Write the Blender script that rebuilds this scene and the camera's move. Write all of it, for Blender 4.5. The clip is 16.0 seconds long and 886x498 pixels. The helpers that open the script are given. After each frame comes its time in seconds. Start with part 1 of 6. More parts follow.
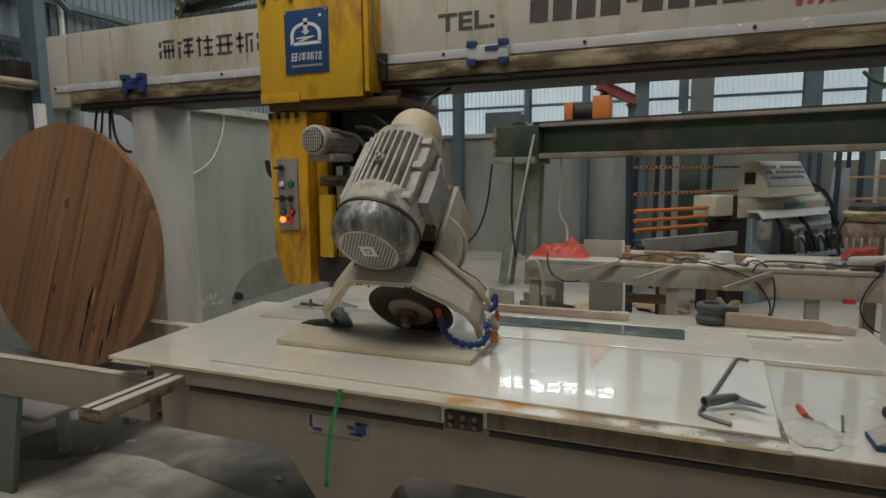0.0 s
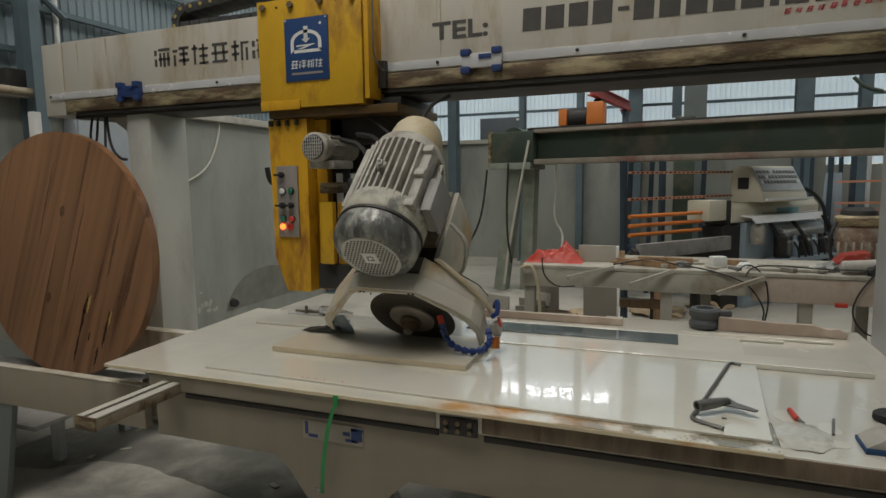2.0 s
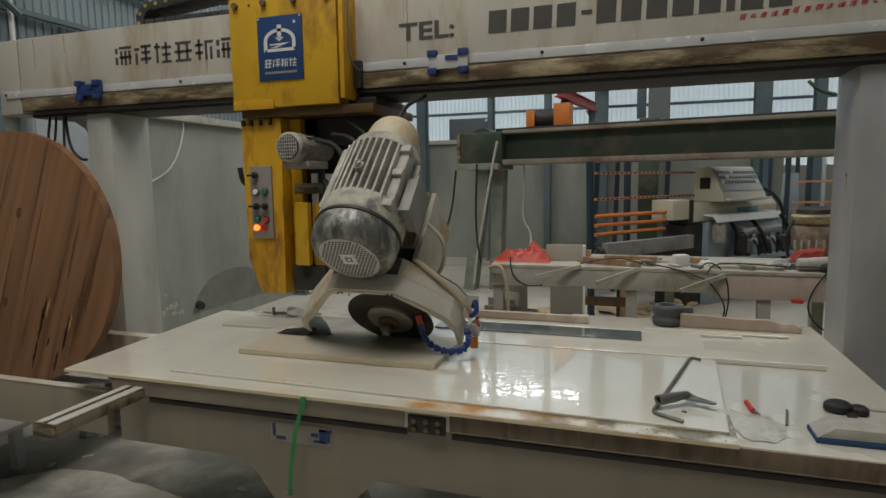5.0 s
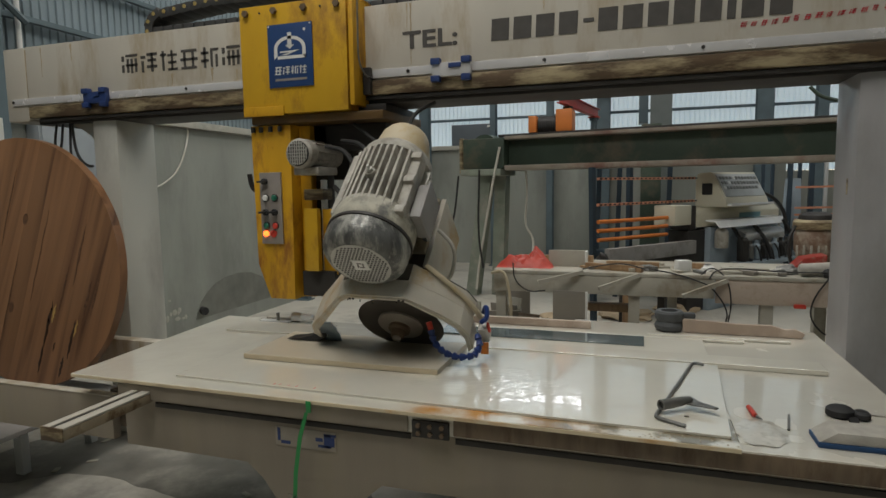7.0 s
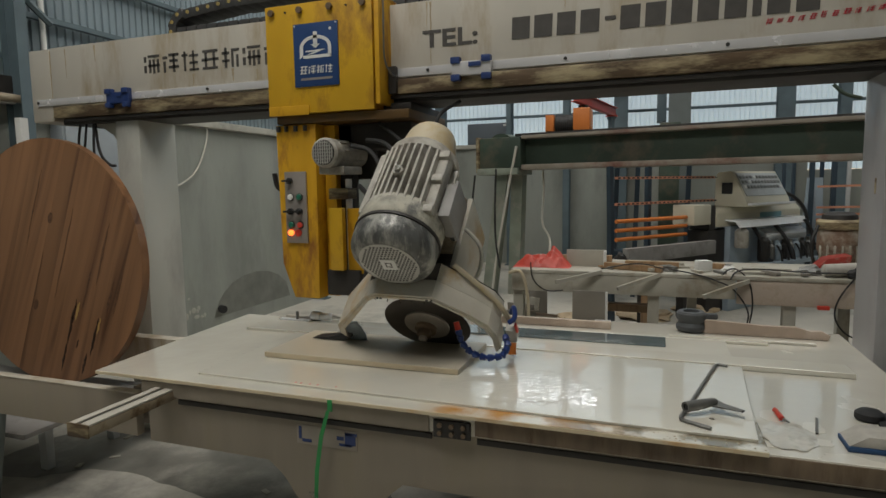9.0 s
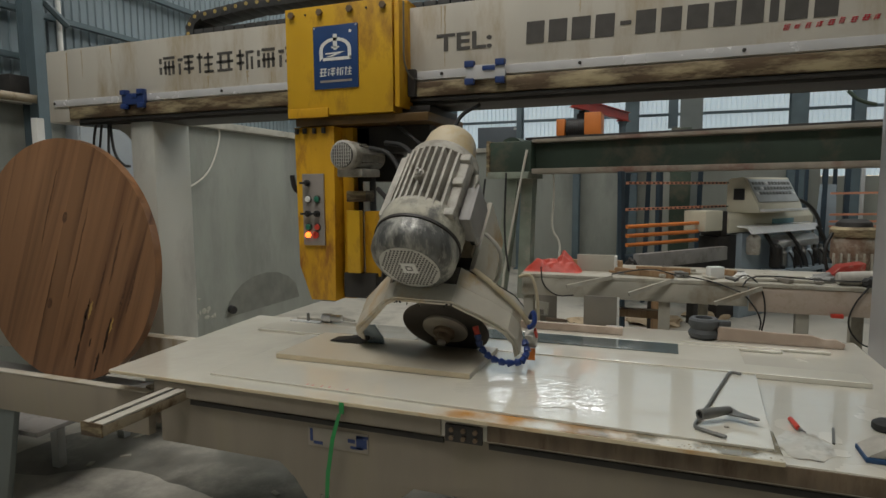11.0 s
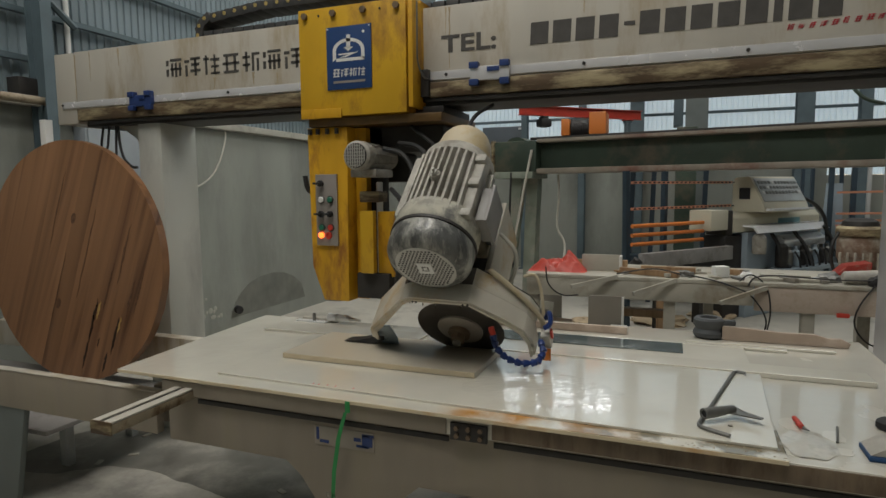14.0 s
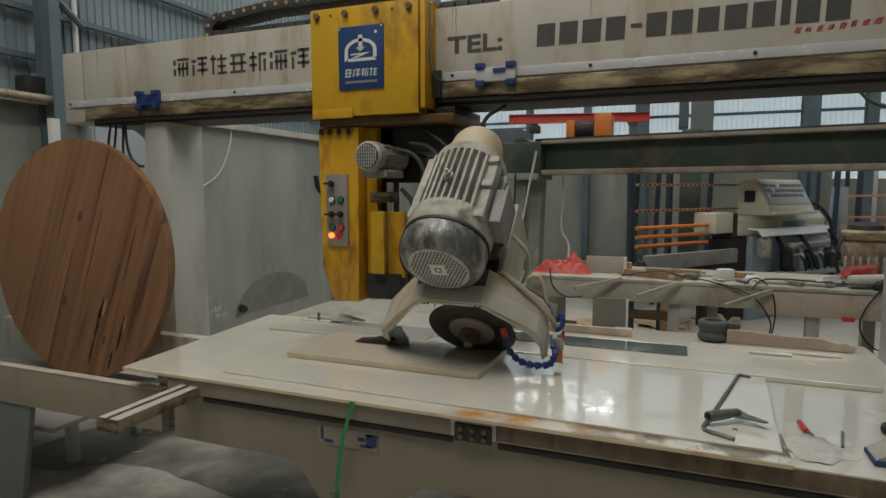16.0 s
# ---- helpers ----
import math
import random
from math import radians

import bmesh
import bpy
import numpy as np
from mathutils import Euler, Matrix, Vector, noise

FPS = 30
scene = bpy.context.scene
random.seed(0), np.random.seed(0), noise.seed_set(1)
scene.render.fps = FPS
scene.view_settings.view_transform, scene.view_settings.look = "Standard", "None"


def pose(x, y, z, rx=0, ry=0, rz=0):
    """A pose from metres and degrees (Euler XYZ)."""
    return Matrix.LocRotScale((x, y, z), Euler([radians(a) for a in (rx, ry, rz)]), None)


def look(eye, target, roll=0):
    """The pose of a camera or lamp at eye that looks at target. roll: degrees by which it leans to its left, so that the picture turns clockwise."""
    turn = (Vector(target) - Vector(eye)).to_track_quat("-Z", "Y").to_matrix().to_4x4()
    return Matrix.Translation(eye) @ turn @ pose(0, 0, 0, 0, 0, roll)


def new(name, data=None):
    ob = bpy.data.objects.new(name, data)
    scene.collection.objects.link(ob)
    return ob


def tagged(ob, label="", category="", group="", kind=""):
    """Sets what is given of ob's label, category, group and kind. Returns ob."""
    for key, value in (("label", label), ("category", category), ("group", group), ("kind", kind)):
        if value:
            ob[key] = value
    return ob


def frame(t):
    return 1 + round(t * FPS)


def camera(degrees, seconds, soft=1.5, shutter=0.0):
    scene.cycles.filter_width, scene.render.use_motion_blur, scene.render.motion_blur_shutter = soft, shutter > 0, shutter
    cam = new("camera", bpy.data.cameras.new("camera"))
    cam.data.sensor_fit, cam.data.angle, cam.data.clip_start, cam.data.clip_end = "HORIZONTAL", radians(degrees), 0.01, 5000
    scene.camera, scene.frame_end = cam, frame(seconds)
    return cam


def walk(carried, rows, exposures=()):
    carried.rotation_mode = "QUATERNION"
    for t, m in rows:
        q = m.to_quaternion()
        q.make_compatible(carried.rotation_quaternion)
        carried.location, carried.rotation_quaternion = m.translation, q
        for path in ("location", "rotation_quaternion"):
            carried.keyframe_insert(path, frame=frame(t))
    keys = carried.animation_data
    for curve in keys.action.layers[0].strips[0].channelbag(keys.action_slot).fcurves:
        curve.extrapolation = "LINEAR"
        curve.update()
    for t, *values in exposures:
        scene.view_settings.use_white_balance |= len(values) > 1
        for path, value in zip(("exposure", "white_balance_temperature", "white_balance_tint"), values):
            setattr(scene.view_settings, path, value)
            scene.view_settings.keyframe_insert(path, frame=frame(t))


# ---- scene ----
cam = camera(73.1, 16.0)
PATH = [
    (0, (0.028, -0.033, 1.603), (-0.695, 1.816, 1.359), -0.6),
    (0.5, (0.03, -0.04, 1.607), (-0.702, 1.806, 1.369), -0.9),
    (1, (0.036, -0.043, 1.609), (-0.705, 1.801, 1.378), -0.9),
    (1.5, (0.039, -0.042, 1.607), (-0.692, 1.805, 1.375), -0.8),
    (2, (0.039, -0.046, 1.609), (-0.672, 1.81, 1.383), -0.8),
    (2.5, (0.041, -0.046, 1.608), (-0.643, 1.82, 1.384), -0.7),
    (3, (0.038, -0.05, 1.608), (-0.619, 1.825, 1.378), -0.5),
    (3.5, (0.038, -0.052, 1.607), (-0.616, 1.824, 1.376), -0.7),
    (4, (0.045, -0.051, 1.607), (-0.596, 1.829, 1.375), -0.7),
    (6.5, (0.059, -0.075, 1.613), (-0.544, 1.82, 1.401), -1.1),
    (7, (0.057, -0.078, 1.613), (-0.568, 1.81, 1.405), -0.9),
    (7.5, (0.052, -0.08, 1.611), (-0.585, 1.804, 1.402), -0.8),
    (8, (0.045, -0.079, 1.615), (-0.596, 1.804, 1.408), -1.1),
    (8.5, (0.038, -0.081, 1.616), (-0.62, 1.796, 1.41), -1.0),
    (9, (0.031, -0.081, 1.614), (-0.64, 1.792, 1.404), -0.9),
    (11.5, (0.01, -0.087, 1.617), (-0.694, 1.775, 1.419), -0.3),
    (12, (0.013, -0.088, 1.614), (-0.701, 1.77, 1.415), -0.4),
    (12.5, (0.016, -0.091, 1.616), (-0.698, 1.766, 1.416), -0.4),
    (13, (0.018, -0.095, 1.618), (-0.688, 1.766, 1.419), -0.4),
    (13.5, (0.017, -0.096, 1.616), (-0.684, 1.766, 1.417), -0.5),
    (14, (0.018, -0.1, 1.619), (-0.694, 1.758, 1.419), -0.5),
    (14.5, (0.015, -0.099, 1.618), (-0.703, 1.757, 1.418), -0.5),
    (15, (0.016, -0.1, 1.619), (-0.711, 1.752, 1.416), -0.5),
    (15.5, (0.015, -0.101, 1.619), (-0.712, 1.751, 1.418), -0.4),
    (16, (0.013, -0.107, 1.621), (-0.71, 1.747, 1.423), -0.1),
]
walk(cam, [(t, look(eye, target, roll)) for t, eye, target, roll in PATH])

# ---- world and light ----
world = bpy.data.worlds.new("world")
scene.world = world
world.use_nodes = True
_sky = world.node_tree.nodes.new("ShaderNodeTexSky")
_sky.sky_type, _sky.sun_disc = "NISHITA", False
_sky.sun_elevation, _sky.sun_rotation = radians(36), radians(11)
world.node_tree.links.new(_sky.outputs[0], world.node_tree.nodes["Background"].inputs[0])
world.node_tree.nodes["Background"].inputs[1].default_value = 0.15
sun = new("sun", bpy.data.lights.new("sun", "SUN"))
sun.data.energy, sun.data.angle, sun.data.color = 1.02, radians(12), (1, 0.985, 0.96)
sun.matrix_basis = look((4, 20, 15), (0, 0, 0))


def skylight(x, y, z, sx, sy, power):
    lamp = new("roof_fill_lamp", bpy.data.lights.new("roof_fill_lamp", "AREA"))
    lamp.data.shape, lamp.data.size, lamp.data.size_y = "RECTANGLE", sx, sy
    lamp.data.energy, lamp.data.color = power, (1.0, 0.955, 0.875)
    lamp.matrix_basis = pose(x, y, z)
    return lamp


# roof lights out of view, added and placed for the light they give
ROOF_FILLS = [(-3.0, 7.0, 95), (-0.8, 7.0, 95), (2.2, 7.0, 55), (5.5, 7.0, 75), (-3.0, 0.0, 100), (-0.8, 0.0, 168)]
for _x, _y, _p in ROOF_FILLS:
    skylight(_x, _y, 7.15, 1.1, 3.4 if _y < 1 else 4.6, _p)
# sky seen through the clerestory windows
clerestory = new("clerestory_lamp", bpy.data.lights.new("clerestory_lamp", "AREA"))
clerestory.data.shape, clerestory.data.size, clerestory.data.size_y = "RECTANGLE", 2.55, 0.26
clerestory.data.energy, clerestory.data.color = 13, (0.97, 0.99, 1.0)
clerestory.matrix_basis = pose(-2.24, 12.2, 4.55, -90)


# ---- materials ----
def mat(name, color, rough=0.5, metal=0.0, vary=0.12, scale=8.0, bump=0.05, fine=120.0, dirt=None, dirt_amount=0.0, dirt_scale=3.0, coat=0.0, stretch=(1, 1, 1)):
    """A worn painted or raw surface: colour with broad variation, grain and optional stains."""
    m = bpy.data.materials.new(name)
    m.use_nodes = True
    nt = m.node_tree
    n, link = nt.nodes, nt.links.new
    b = n["Principled BSDF"]
    co = n.new("ShaderNodeTexCoord")
    mp = n.new("ShaderNodeMapping")
    mp.inputs["Scale"].default_value = stretch
    link(co.outputs["Object"], mp.inputs[0])
    big = n.new("ShaderNodeTexNoise")
    big.inputs["Scale"].default_value, big.inputs["Detail"].default_value = scale, 6
    link(mp.outputs[0], big.inputs["Vector"])
    small = n.new("ShaderNodeTexNoise")
    small.inputs["Scale"].default_value, small.inputs["Detail"].default_value = fine, 3
    link(mp.outputs[0], small.inputs["Vector"])
    ramp = n.new("ShaderNodeValToRGB")
    lo = tuple(c * (1 - vary) for c in color)
    hi = tuple(min(1, c * (1 + vary)) for c in color)
    ramp.color_ramp.elements[0].position, ramp.color_ramp.elements[1].position = 0.3, 0.7
    ramp.color_ramp.elements[0].color, ramp.color_ramp.elements[1].color = (*lo, 1), (*hi, 1)
    link(big.outputs[0], ramp.inputs[0])
    out = ramp.outputs[0]
    if dirt:
        st = n.new("ShaderNodeTexNoise")
        st.inputs["Scale"].default_value, st.inputs["Detail"].default_value, st.inputs["Roughness"].default_value = dirt_scale, 9, 0.68
        link(mp.outputs[0], st.inputs["Vector"])
        r2 = n.new("ShaderNodeValToRGB")
        r2.color_ramp.elements[0].position = 0.62 - 0.3 * dirt_amount
        r2.color_ramp.elements[1].position = 0.78 - 0.3 * dirt_amount
        link(st.outputs[0], r2.inputs[0])
        mx = n.new("ShaderNodeMix")
        mx.data_type = "RGBA"
        link(r2.outputs[0], mx.inputs[0])
        link(out, mx.inputs[6])
        mx.inputs[7].default_value = (*dirt, 1)
        out = mx.outputs[2]
    link(out, b.inputs["Base Color"])
    rr = n.new("ShaderNodeMapRange")
    rr.inputs[3].default_value, rr.inputs[4].default_value = max(0.02, rough - 0.1), min(1, rough + 0.12)
    link(big.outputs[0], rr.inputs[0])
    link(rr.outputs[0], b.inputs["Roughness"])
    b.inputs["Metallic"].default_value = metal
    b.inputs["Coat Weight"].default_value = coat
    if bump:
        bp = n.new("ShaderNodeBump")
        bp.inputs["Strength"].default_value, bp.inputs["Distance"].default_value = bump, 0.004
        link(small.outputs[0], bp.inputs["Height"])
        link(bp.outputs[0], b.inputs["Normal"])
    return m


def wet_stone(name, color, rough=0.16, vein=(0.75, 0.70, 0.60), ripple=0.25, wave=16, depth=0.004, running=False):
    """Pale polished slab under a film of water."""
    m = mat(name, color, rough, 0, 0.05, 2.5, 0.0, 60, vein, 0.12, 1.6)
    nt = m.node_tree
    n, link = nt.nodes, nt.links.new
    co = n.new("ShaderNodeTexCoord")
    w = n.new("ShaderNodeTexNoise")
    w.inputs["Scale"].default_value, w.inputs["Detail"].default_value = wave, 3
    link(co.outputs["Object"], w.inputs["Vector"])
    bp = n.new("ShaderNodeBump")
    bp.inputs["Strength"].default_value, bp.inputs["Distance"].default_value = ripple, depth
    link(w.outputs[0], bp.inputs["Height"])
    if not running:
        link(bp.outputs[0], n["Principled BSDF"].inputs["Normal"])
    n["Principled BSDF"].inputs["Coat Weight"].default_value = 1.0
    n["Principled BSDF"].inputs["Coat Roughness"].default_value = 0.03
    link(bp.outputs[0], n["Principled BSDF"].inputs["Coat Normal"])
    return m


def glow(name, color, strength):
    m = bpy.data.materials.new(name)
    m.use_nodes = True
    b = m.node_tree.nodes["Principled BSDF"]
    b.inputs["Base Color"].default_value = (*color, 1)
    b.inputs["Emission Color"].default_value = (*color, 1)
    b.inputs["Emission Strength"].default_value = strength
    return m


def glass(name, color=(0.9, 0.96, 0.95), rough=0.02):
    m = bpy.data.materials.new(name)
    m.use_nodes = True
    b = m.node_tree.nodes["Principled BSDF"]
    b.inputs["Base Color"].default_value = (*color, 1)
    b.inputs["Roughness"].default_value, b.inputs["Transmission Weight"].default_value, b.inputs["IOR"].default_value = rough, 1.0, 1.45
    return m


def translucent_sheet(name):
    """Corrugated fibreglass wall sheet that lets daylight through."""
    m = bpy.data.materials.new(name)
    m.use_nodes = True
    nt = m.node_tree
    n, link = nt.nodes, nt.links.new
    out = n["Material Output"]
    d, t, mix = n.new("ShaderNodeBsdfDiffuse"), n.new("ShaderNodeBsdfTranslucent"), n.new("ShaderNodeMixShader")
    co, ns, r = n.new("ShaderNodeTexCoord"), n.new("ShaderNodeTexNoise"), n.new("ShaderNodeValToRGB")
    ns.inputs["Scale"].default_value, ns.inputs["Detail"].default_value = 0.9, 5
    link(co.outputs["Object"], ns.inputs["Vector"])
    r.color_ramp.elements[0].color, r.color_ramp.elements[1].color = (0.53, 0.645, 0.675, 1), (0.71, 0.80, 0.825, 1)
    link(ns.outputs[0], r.inputs[0])
    link(r.outputs[0], d.inputs[0])
    link(r.outputs[0], t.inputs[0])
    mix.inputs[0].default_value = 0.75
    link(d.outputs[0], mix.inputs[1])
    link(t.outputs[0], mix.inputs[2])
    link(mix.outputs[0], out.inputs[0])
    return m


def wood(name, dark, light, scale=1.0):
    m = bpy.data.materials.new(name)
    m.use_nodes = True
    nt = m.node_tree
    n, link = nt.nodes, nt.links.new
    b = n["Principled BSDF"]
    co, mp, inf = n.new("ShaderNodeTexCoord"), n.new("ShaderNodeMapping"), n.new("ShaderNodeObjectInfo")
    mp.inputs["Scale"].default_value = (14 * scale, 14 * scale, 0.75 * scale)
    off = n.new("ShaderNodeVectorMath")
    off.operation = "MULTIPLY_ADD"
    cmb = n.new("ShaderNodeCombineXYZ")
    for i in range(3):
        link(inf.outputs["Random"], cmb.inputs[i])
    link(cmb.outputs[0], off.inputs[0])
    off.inputs[1].default_value = (7, 3, 11)
    link(co.outputs["Object"], off.inputs[2])
    link(off.outputs[0], mp.inputs[0])
    a = n.new("ShaderNodeTexNoise")
    a.inputs["Scale"].default_value, a.inputs["Detail"].default_value, a.inputs["Distortion"].default_value = 1.0, 8, 1.2
    link(mp.outputs[0], a.inputs["Vector"])
    r = n.new("ShaderNodeValToRGB")
    r.color_ramp.elements[0].position, r.color_ramp.elements[1].position = 0.22, 0.80
    r.color_ramp.elements[0].color, r.color_ramp.elements[1].color = (*dark, 1), (*light, 1)
    e = r.color_ramp.elements.new(0.46)
    e.color = (*[0.35 * p + 0.65 * q for p, q in zip(dark, light)], 1)
    link(a.outputs[0], r.inputs[0])
    hs = n.new("ShaderNodeHueSaturation")
    mr = n.new("ShaderNodeMapRange")
    mr.inputs[3].default_value, mr.inputs[4].default_value = 0.86, 1.14
    link(inf.outputs["Random"], mr.inputs[0])
    link(mr.outputs[0], hs.inputs["Value"])
    link(r.outputs[0], hs.inputs["Color"])
    link(hs.outputs[0], b.inputs["Base Color"])
    b.inputs["Roughness"].default_value = 0.34
    bp = n.new("ShaderNodeBump")
    bp.inputs["Strength"].default_value, bp.inputs["Distance"].default_value = 0.15, 0.002
    link(a.outputs[0], bp.inputs["Height"])
    link(bp.outputs[0], b.inputs["Normal"])
    return m


DUST = (0.50, 0.47, 0.41)
RUST = (0.20, 0.10, 0.04)
M_CONC = mat("floor_concrete", (0.50, 0.475, 0.415), 0.55, 0, 0.12, 1.6, 0.12, 40, (0.24, 0.23, 0.205), 0.42, 0.8)
M_WETFLOOR = mat("wet_concrete", (0.175, 0.168, 0.148), 0.35, 0, 0.35, 4, 0.12, 40, (0.33, 0.31, 0.27), 0.38, 2.2)
M_WALL = mat("wall_render", (0.29, 0.305, 0.275), 0.75, 0, 0.14, 1.3, 0.08, 40, (0.22, 0.23, 0.21), 0.45, 1.0, stretch=(1, 1, 0.35))
M_SHEET = translucent_sheet("translucent_sheet")
M_STEELBLUE = mat("blue_grey_steel", (0.10, 0.14, 0.16), 0.55, 0, 0.15, 4)
M_ROOF = mat("roof_sheet", (0.42, 0.46, 0.48), 0.6, 0, 0.06, 2)
M_CREAM = mat("cream_machine_paint", (0.50, 0.47, 0.41), 0.42, 0, 0.08, 2.2, 0.05, 90, (0.36, 0.29, 0.19), 0.38, 2.4, stretch=(1.3, 1, 0.35))
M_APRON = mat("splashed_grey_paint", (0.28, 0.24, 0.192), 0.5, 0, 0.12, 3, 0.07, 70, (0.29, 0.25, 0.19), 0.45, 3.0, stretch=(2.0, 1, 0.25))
M_YELLOW = mat("yellow_machine_paint", (0.62, 0.36, 0.016), 0.42, 0, 0.10, 3, 0.05, 90, (0.27, 0.12, 0.02), 0.34, 3.6, stretch=(1, 1, 0.45))
M_YELLOW2 = mat("worn_yellow_paint", (0.62, 0.335, 0.013), 0.46, 0, 0.16, 4, 0.08, 90, (0.30, 0.12, 0.018), 0.36, 7, stretch=(1.4, 1, 0.45))
M_BLUEPLATE = mat("blue_sign", (0.018, 0.055, 0.17), 0.4, 0, 0.06, 4, 0)
M_WHITE = mat("white_sign_paint", (0.72, 0.72, 0.70), 0.5, 0, 0.05, 6, 0)
M_INK = mat("dark_stencil_paint", (0.07, 0.065, 0.06), 0.6, 0, 0.15, 20, 0)
M_REDINK = mat("red_marker", (0.5, 0.03, 0.05), 0.6, 0, 0.1, 20, 0)
M_RAILDIRT = mat("rusty_rail", (0.10, 0.065, 0.036), 0.55, 0.2, 0.35, 6, 0.2, 80, (0.40, 0.33, 0.20), 0.55, 5, stretch=(0.6, 1, 2.5))
M_GALV = mat("bright_strip", (0.76, 0.75, 0.76), 0.24, 0.35, 0.06, 8, 0.02, 200)
M_DARK = mat("dark_oily_steel_and_shade", (0.035, 0.032, 0.03), 0.55, 0.2, 0.3, 10, 0.1)
M_BLACK = mat("black_rubber", (0.018, 0.018, 0.019), 0.6, 0, 0.2, 10, 0.05)
M_BLUE = mat("blue_clamp_plastic", (0.02, 0.045, 0.16), 0.45, 0, 0.1, 10, 0.05)
M_MOTOR = mat("dusty_motor_paint", (0.42, 0.40, 0.355), 0.6, 0, 0.18, 9, 0.2, 90, (0.24, 0.22, 0.185), 0.48, 7)
M_COWL = mat("wet_splashed_cowl", (0.095, 0.097, 0.093), 0.45, 0.0, 0.45, 12, 0.5, 45, (0.34, 0.335, 0.30), 0.50, 9, coat=0.25, stretch=(2.2, 2.2, 0.6))
M_GRILLE = mat("grille_metal", (0.48, 0.47, 0.44), 0.5, 0.2, 0.1, 12, 0.05)
M_GUARD = mat("guard_paint_wet", (0.54, 0.505, 0.43), 0.36, 0, 0.12, 5, 0.12, 60, (0.46, 0.31, 0.12), 0.36, 3.4)
M_BLADE = mat("blade_steel", (0.10, 0.09, 0.08), 0.4, 0.6, 0.15, 14, 0.04, 200)
M_FLANGE = mat("flange_steel", (0.33, 0.295, 0.25), 0.42, 0.3, 0.12, 12, 0.04)
M_CAP = mat("belt_cover_fibreglass", (0.52, 0.45, 0.32), 0.45, 0, 0.08, 5, 0.05, 80, (0.45, 0.33, 0.15), 0.3, 4)
M_SLAB = wet_stone("wet_cream_slab", (0.72, 0.69, 0.60), ripple=0.13, wave=8)
M_SLAB2 = wet_stone("wet_beige_workpiece", (0.56, 0.505, 0.405), 0.34, (0.49, 0.43, 0.32), 0.12)
M_SLAB2.node_tree.nodes["Principled BSDF"].inputs["Coat Weight"].default_value = 0.25
M_SLABEDGE = mat("sawn_slab_edge", (0.66, 0.56, 0.38), 0.5, 0, 0.1, 6, 0.1, 60, (0.55, 0.26, 0.05), 0.30, 2.2, coat=0.6)
M_TABLETOP = wet_stone("wet_table_top", (0.63, 0.60, 0.52), 0.24, (0.56, 0.52, 0.43), 0.15, wave=9)
M_TERRA = mat("pinkish_offcut", (0.44, 0.345, 0.275), 0.5, 0, 0.12, 7, 0.06, 60, (0.60, 0.50, 0.42), 0.4, 4)
M_GREEN = mat("dark_green_paint", (0.042, 0.066, 0.047), 0.55, 0, 0.25, 3, 0.06, 60, (0.12, 0.10, 0.07), 0.36, 2.2)
M_GREENPALE = mat("pale_worn_green", (0.24, 0.27, 0.22), 0.6, 0, 0.2, 6, 0.1, 60, (0.35, 0.33, 0.28), 0.4, 5)
M_FLANGEEDGE = mat("worn_flange_edge", (0.27, 0.235, 0.19), 0.6, 0.1, 0.2, 6, 0.1, 60, (0.16, 0.06, 0.04), 0.35, 2)
M_ORANGE = mat("orange_paint", (0.62, 0.19, 0.035), 0.45, 0, 0.08, 5)
M_RED = mat("red_plastic", (0.55, 0.05, 0.03), 0.45, 0, 0.1, 6)
M_REDCLOTH = mat("red_plastic_sheet", (0.50, 0.065, 0.045), 0.38, 0, 0.14, 12, 0.3, 25)
M_NAVY = mat("navy_rack_steel", (0.025, 0.045, 0.065), 0.5, 0, 0.15, 4)
M_BENCH = mat("dusty_bench_paint", (0.43, 0.41, 0.35), 0.6, 0, 0.14, 3, 0.08, 60, (0.28, 0.24, 0.18), 0.42, 2.5)
M_BOARD = wood("raw_timber", (0.20, 0.11, 0.055), (0.38, 0.25, 0.14), 1.0)
M_WOOD = wood("oiled_walnut_boards", (0.105, 0.048, 0.025), (0.36, 0.185, 0.092), 0.6)
M_CREAMBOX = mat("cream_cabinet_paint", (0.62, 0.59, 0.47), 0.4, 0, 0.05, 3, 0.02)
M_STEEL = mat("brushed_steel", (0.72, 0.73, 0.74), 0.3, 0.35, 0.08, 10, 0.03, 160)
M_BLUEGREY = mat("blue_grey_cabinet", (0.30, 0.365, 0.42), 0.45, 0.1, 0.1, 4)
M_TOOL = mat("grey_tool_steel", (0.20, 0.20, 0.19), 0.42, 0.5, 0.15, 14, 0.08)
M_HOSE = mat("blue_segment_hose", (0.012, 0.035, 0.16), 0.35, 0, 0.1, 20, 0)
M_GREENTAPE = mat("green_strap", (0.02, 0.26, 0.07), 0.35, 0, 0.1, 8, 0)
M_GLASS = glass("clear_glass")
M_WATER = glass("water", (0.95, 0.97, 0.97), 0.05)
M_CABLE = mat("black_cable", (0.02, 0.02, 0.02), 0.5, 0, 0.1, 10, 0)
M_CABLEPALE = mat("pale_cable", (0.55, 0.53, 0.47), 0.5, 0, 0.1, 10, 0)
M_PANELGREY = mat("control_panel_grey", (0.30, 0.27, 0.25), 0.45, 0.2, 0.1, 8, 0.03)
M_LAMPRED = glow("lit_red_orange_lamp", (1.0, 0.14, 0.02), 3.5)
M_GREENBTN = mat("green_button", (0.02, 0.16, 0.10), 0.4, 0, 0.1, 10, 0)
M_SPONGE = mat("grey_sponge", (0.40, 0.38, 0.34), 0.9, 0, 0.15, 20, 0.4, 80)
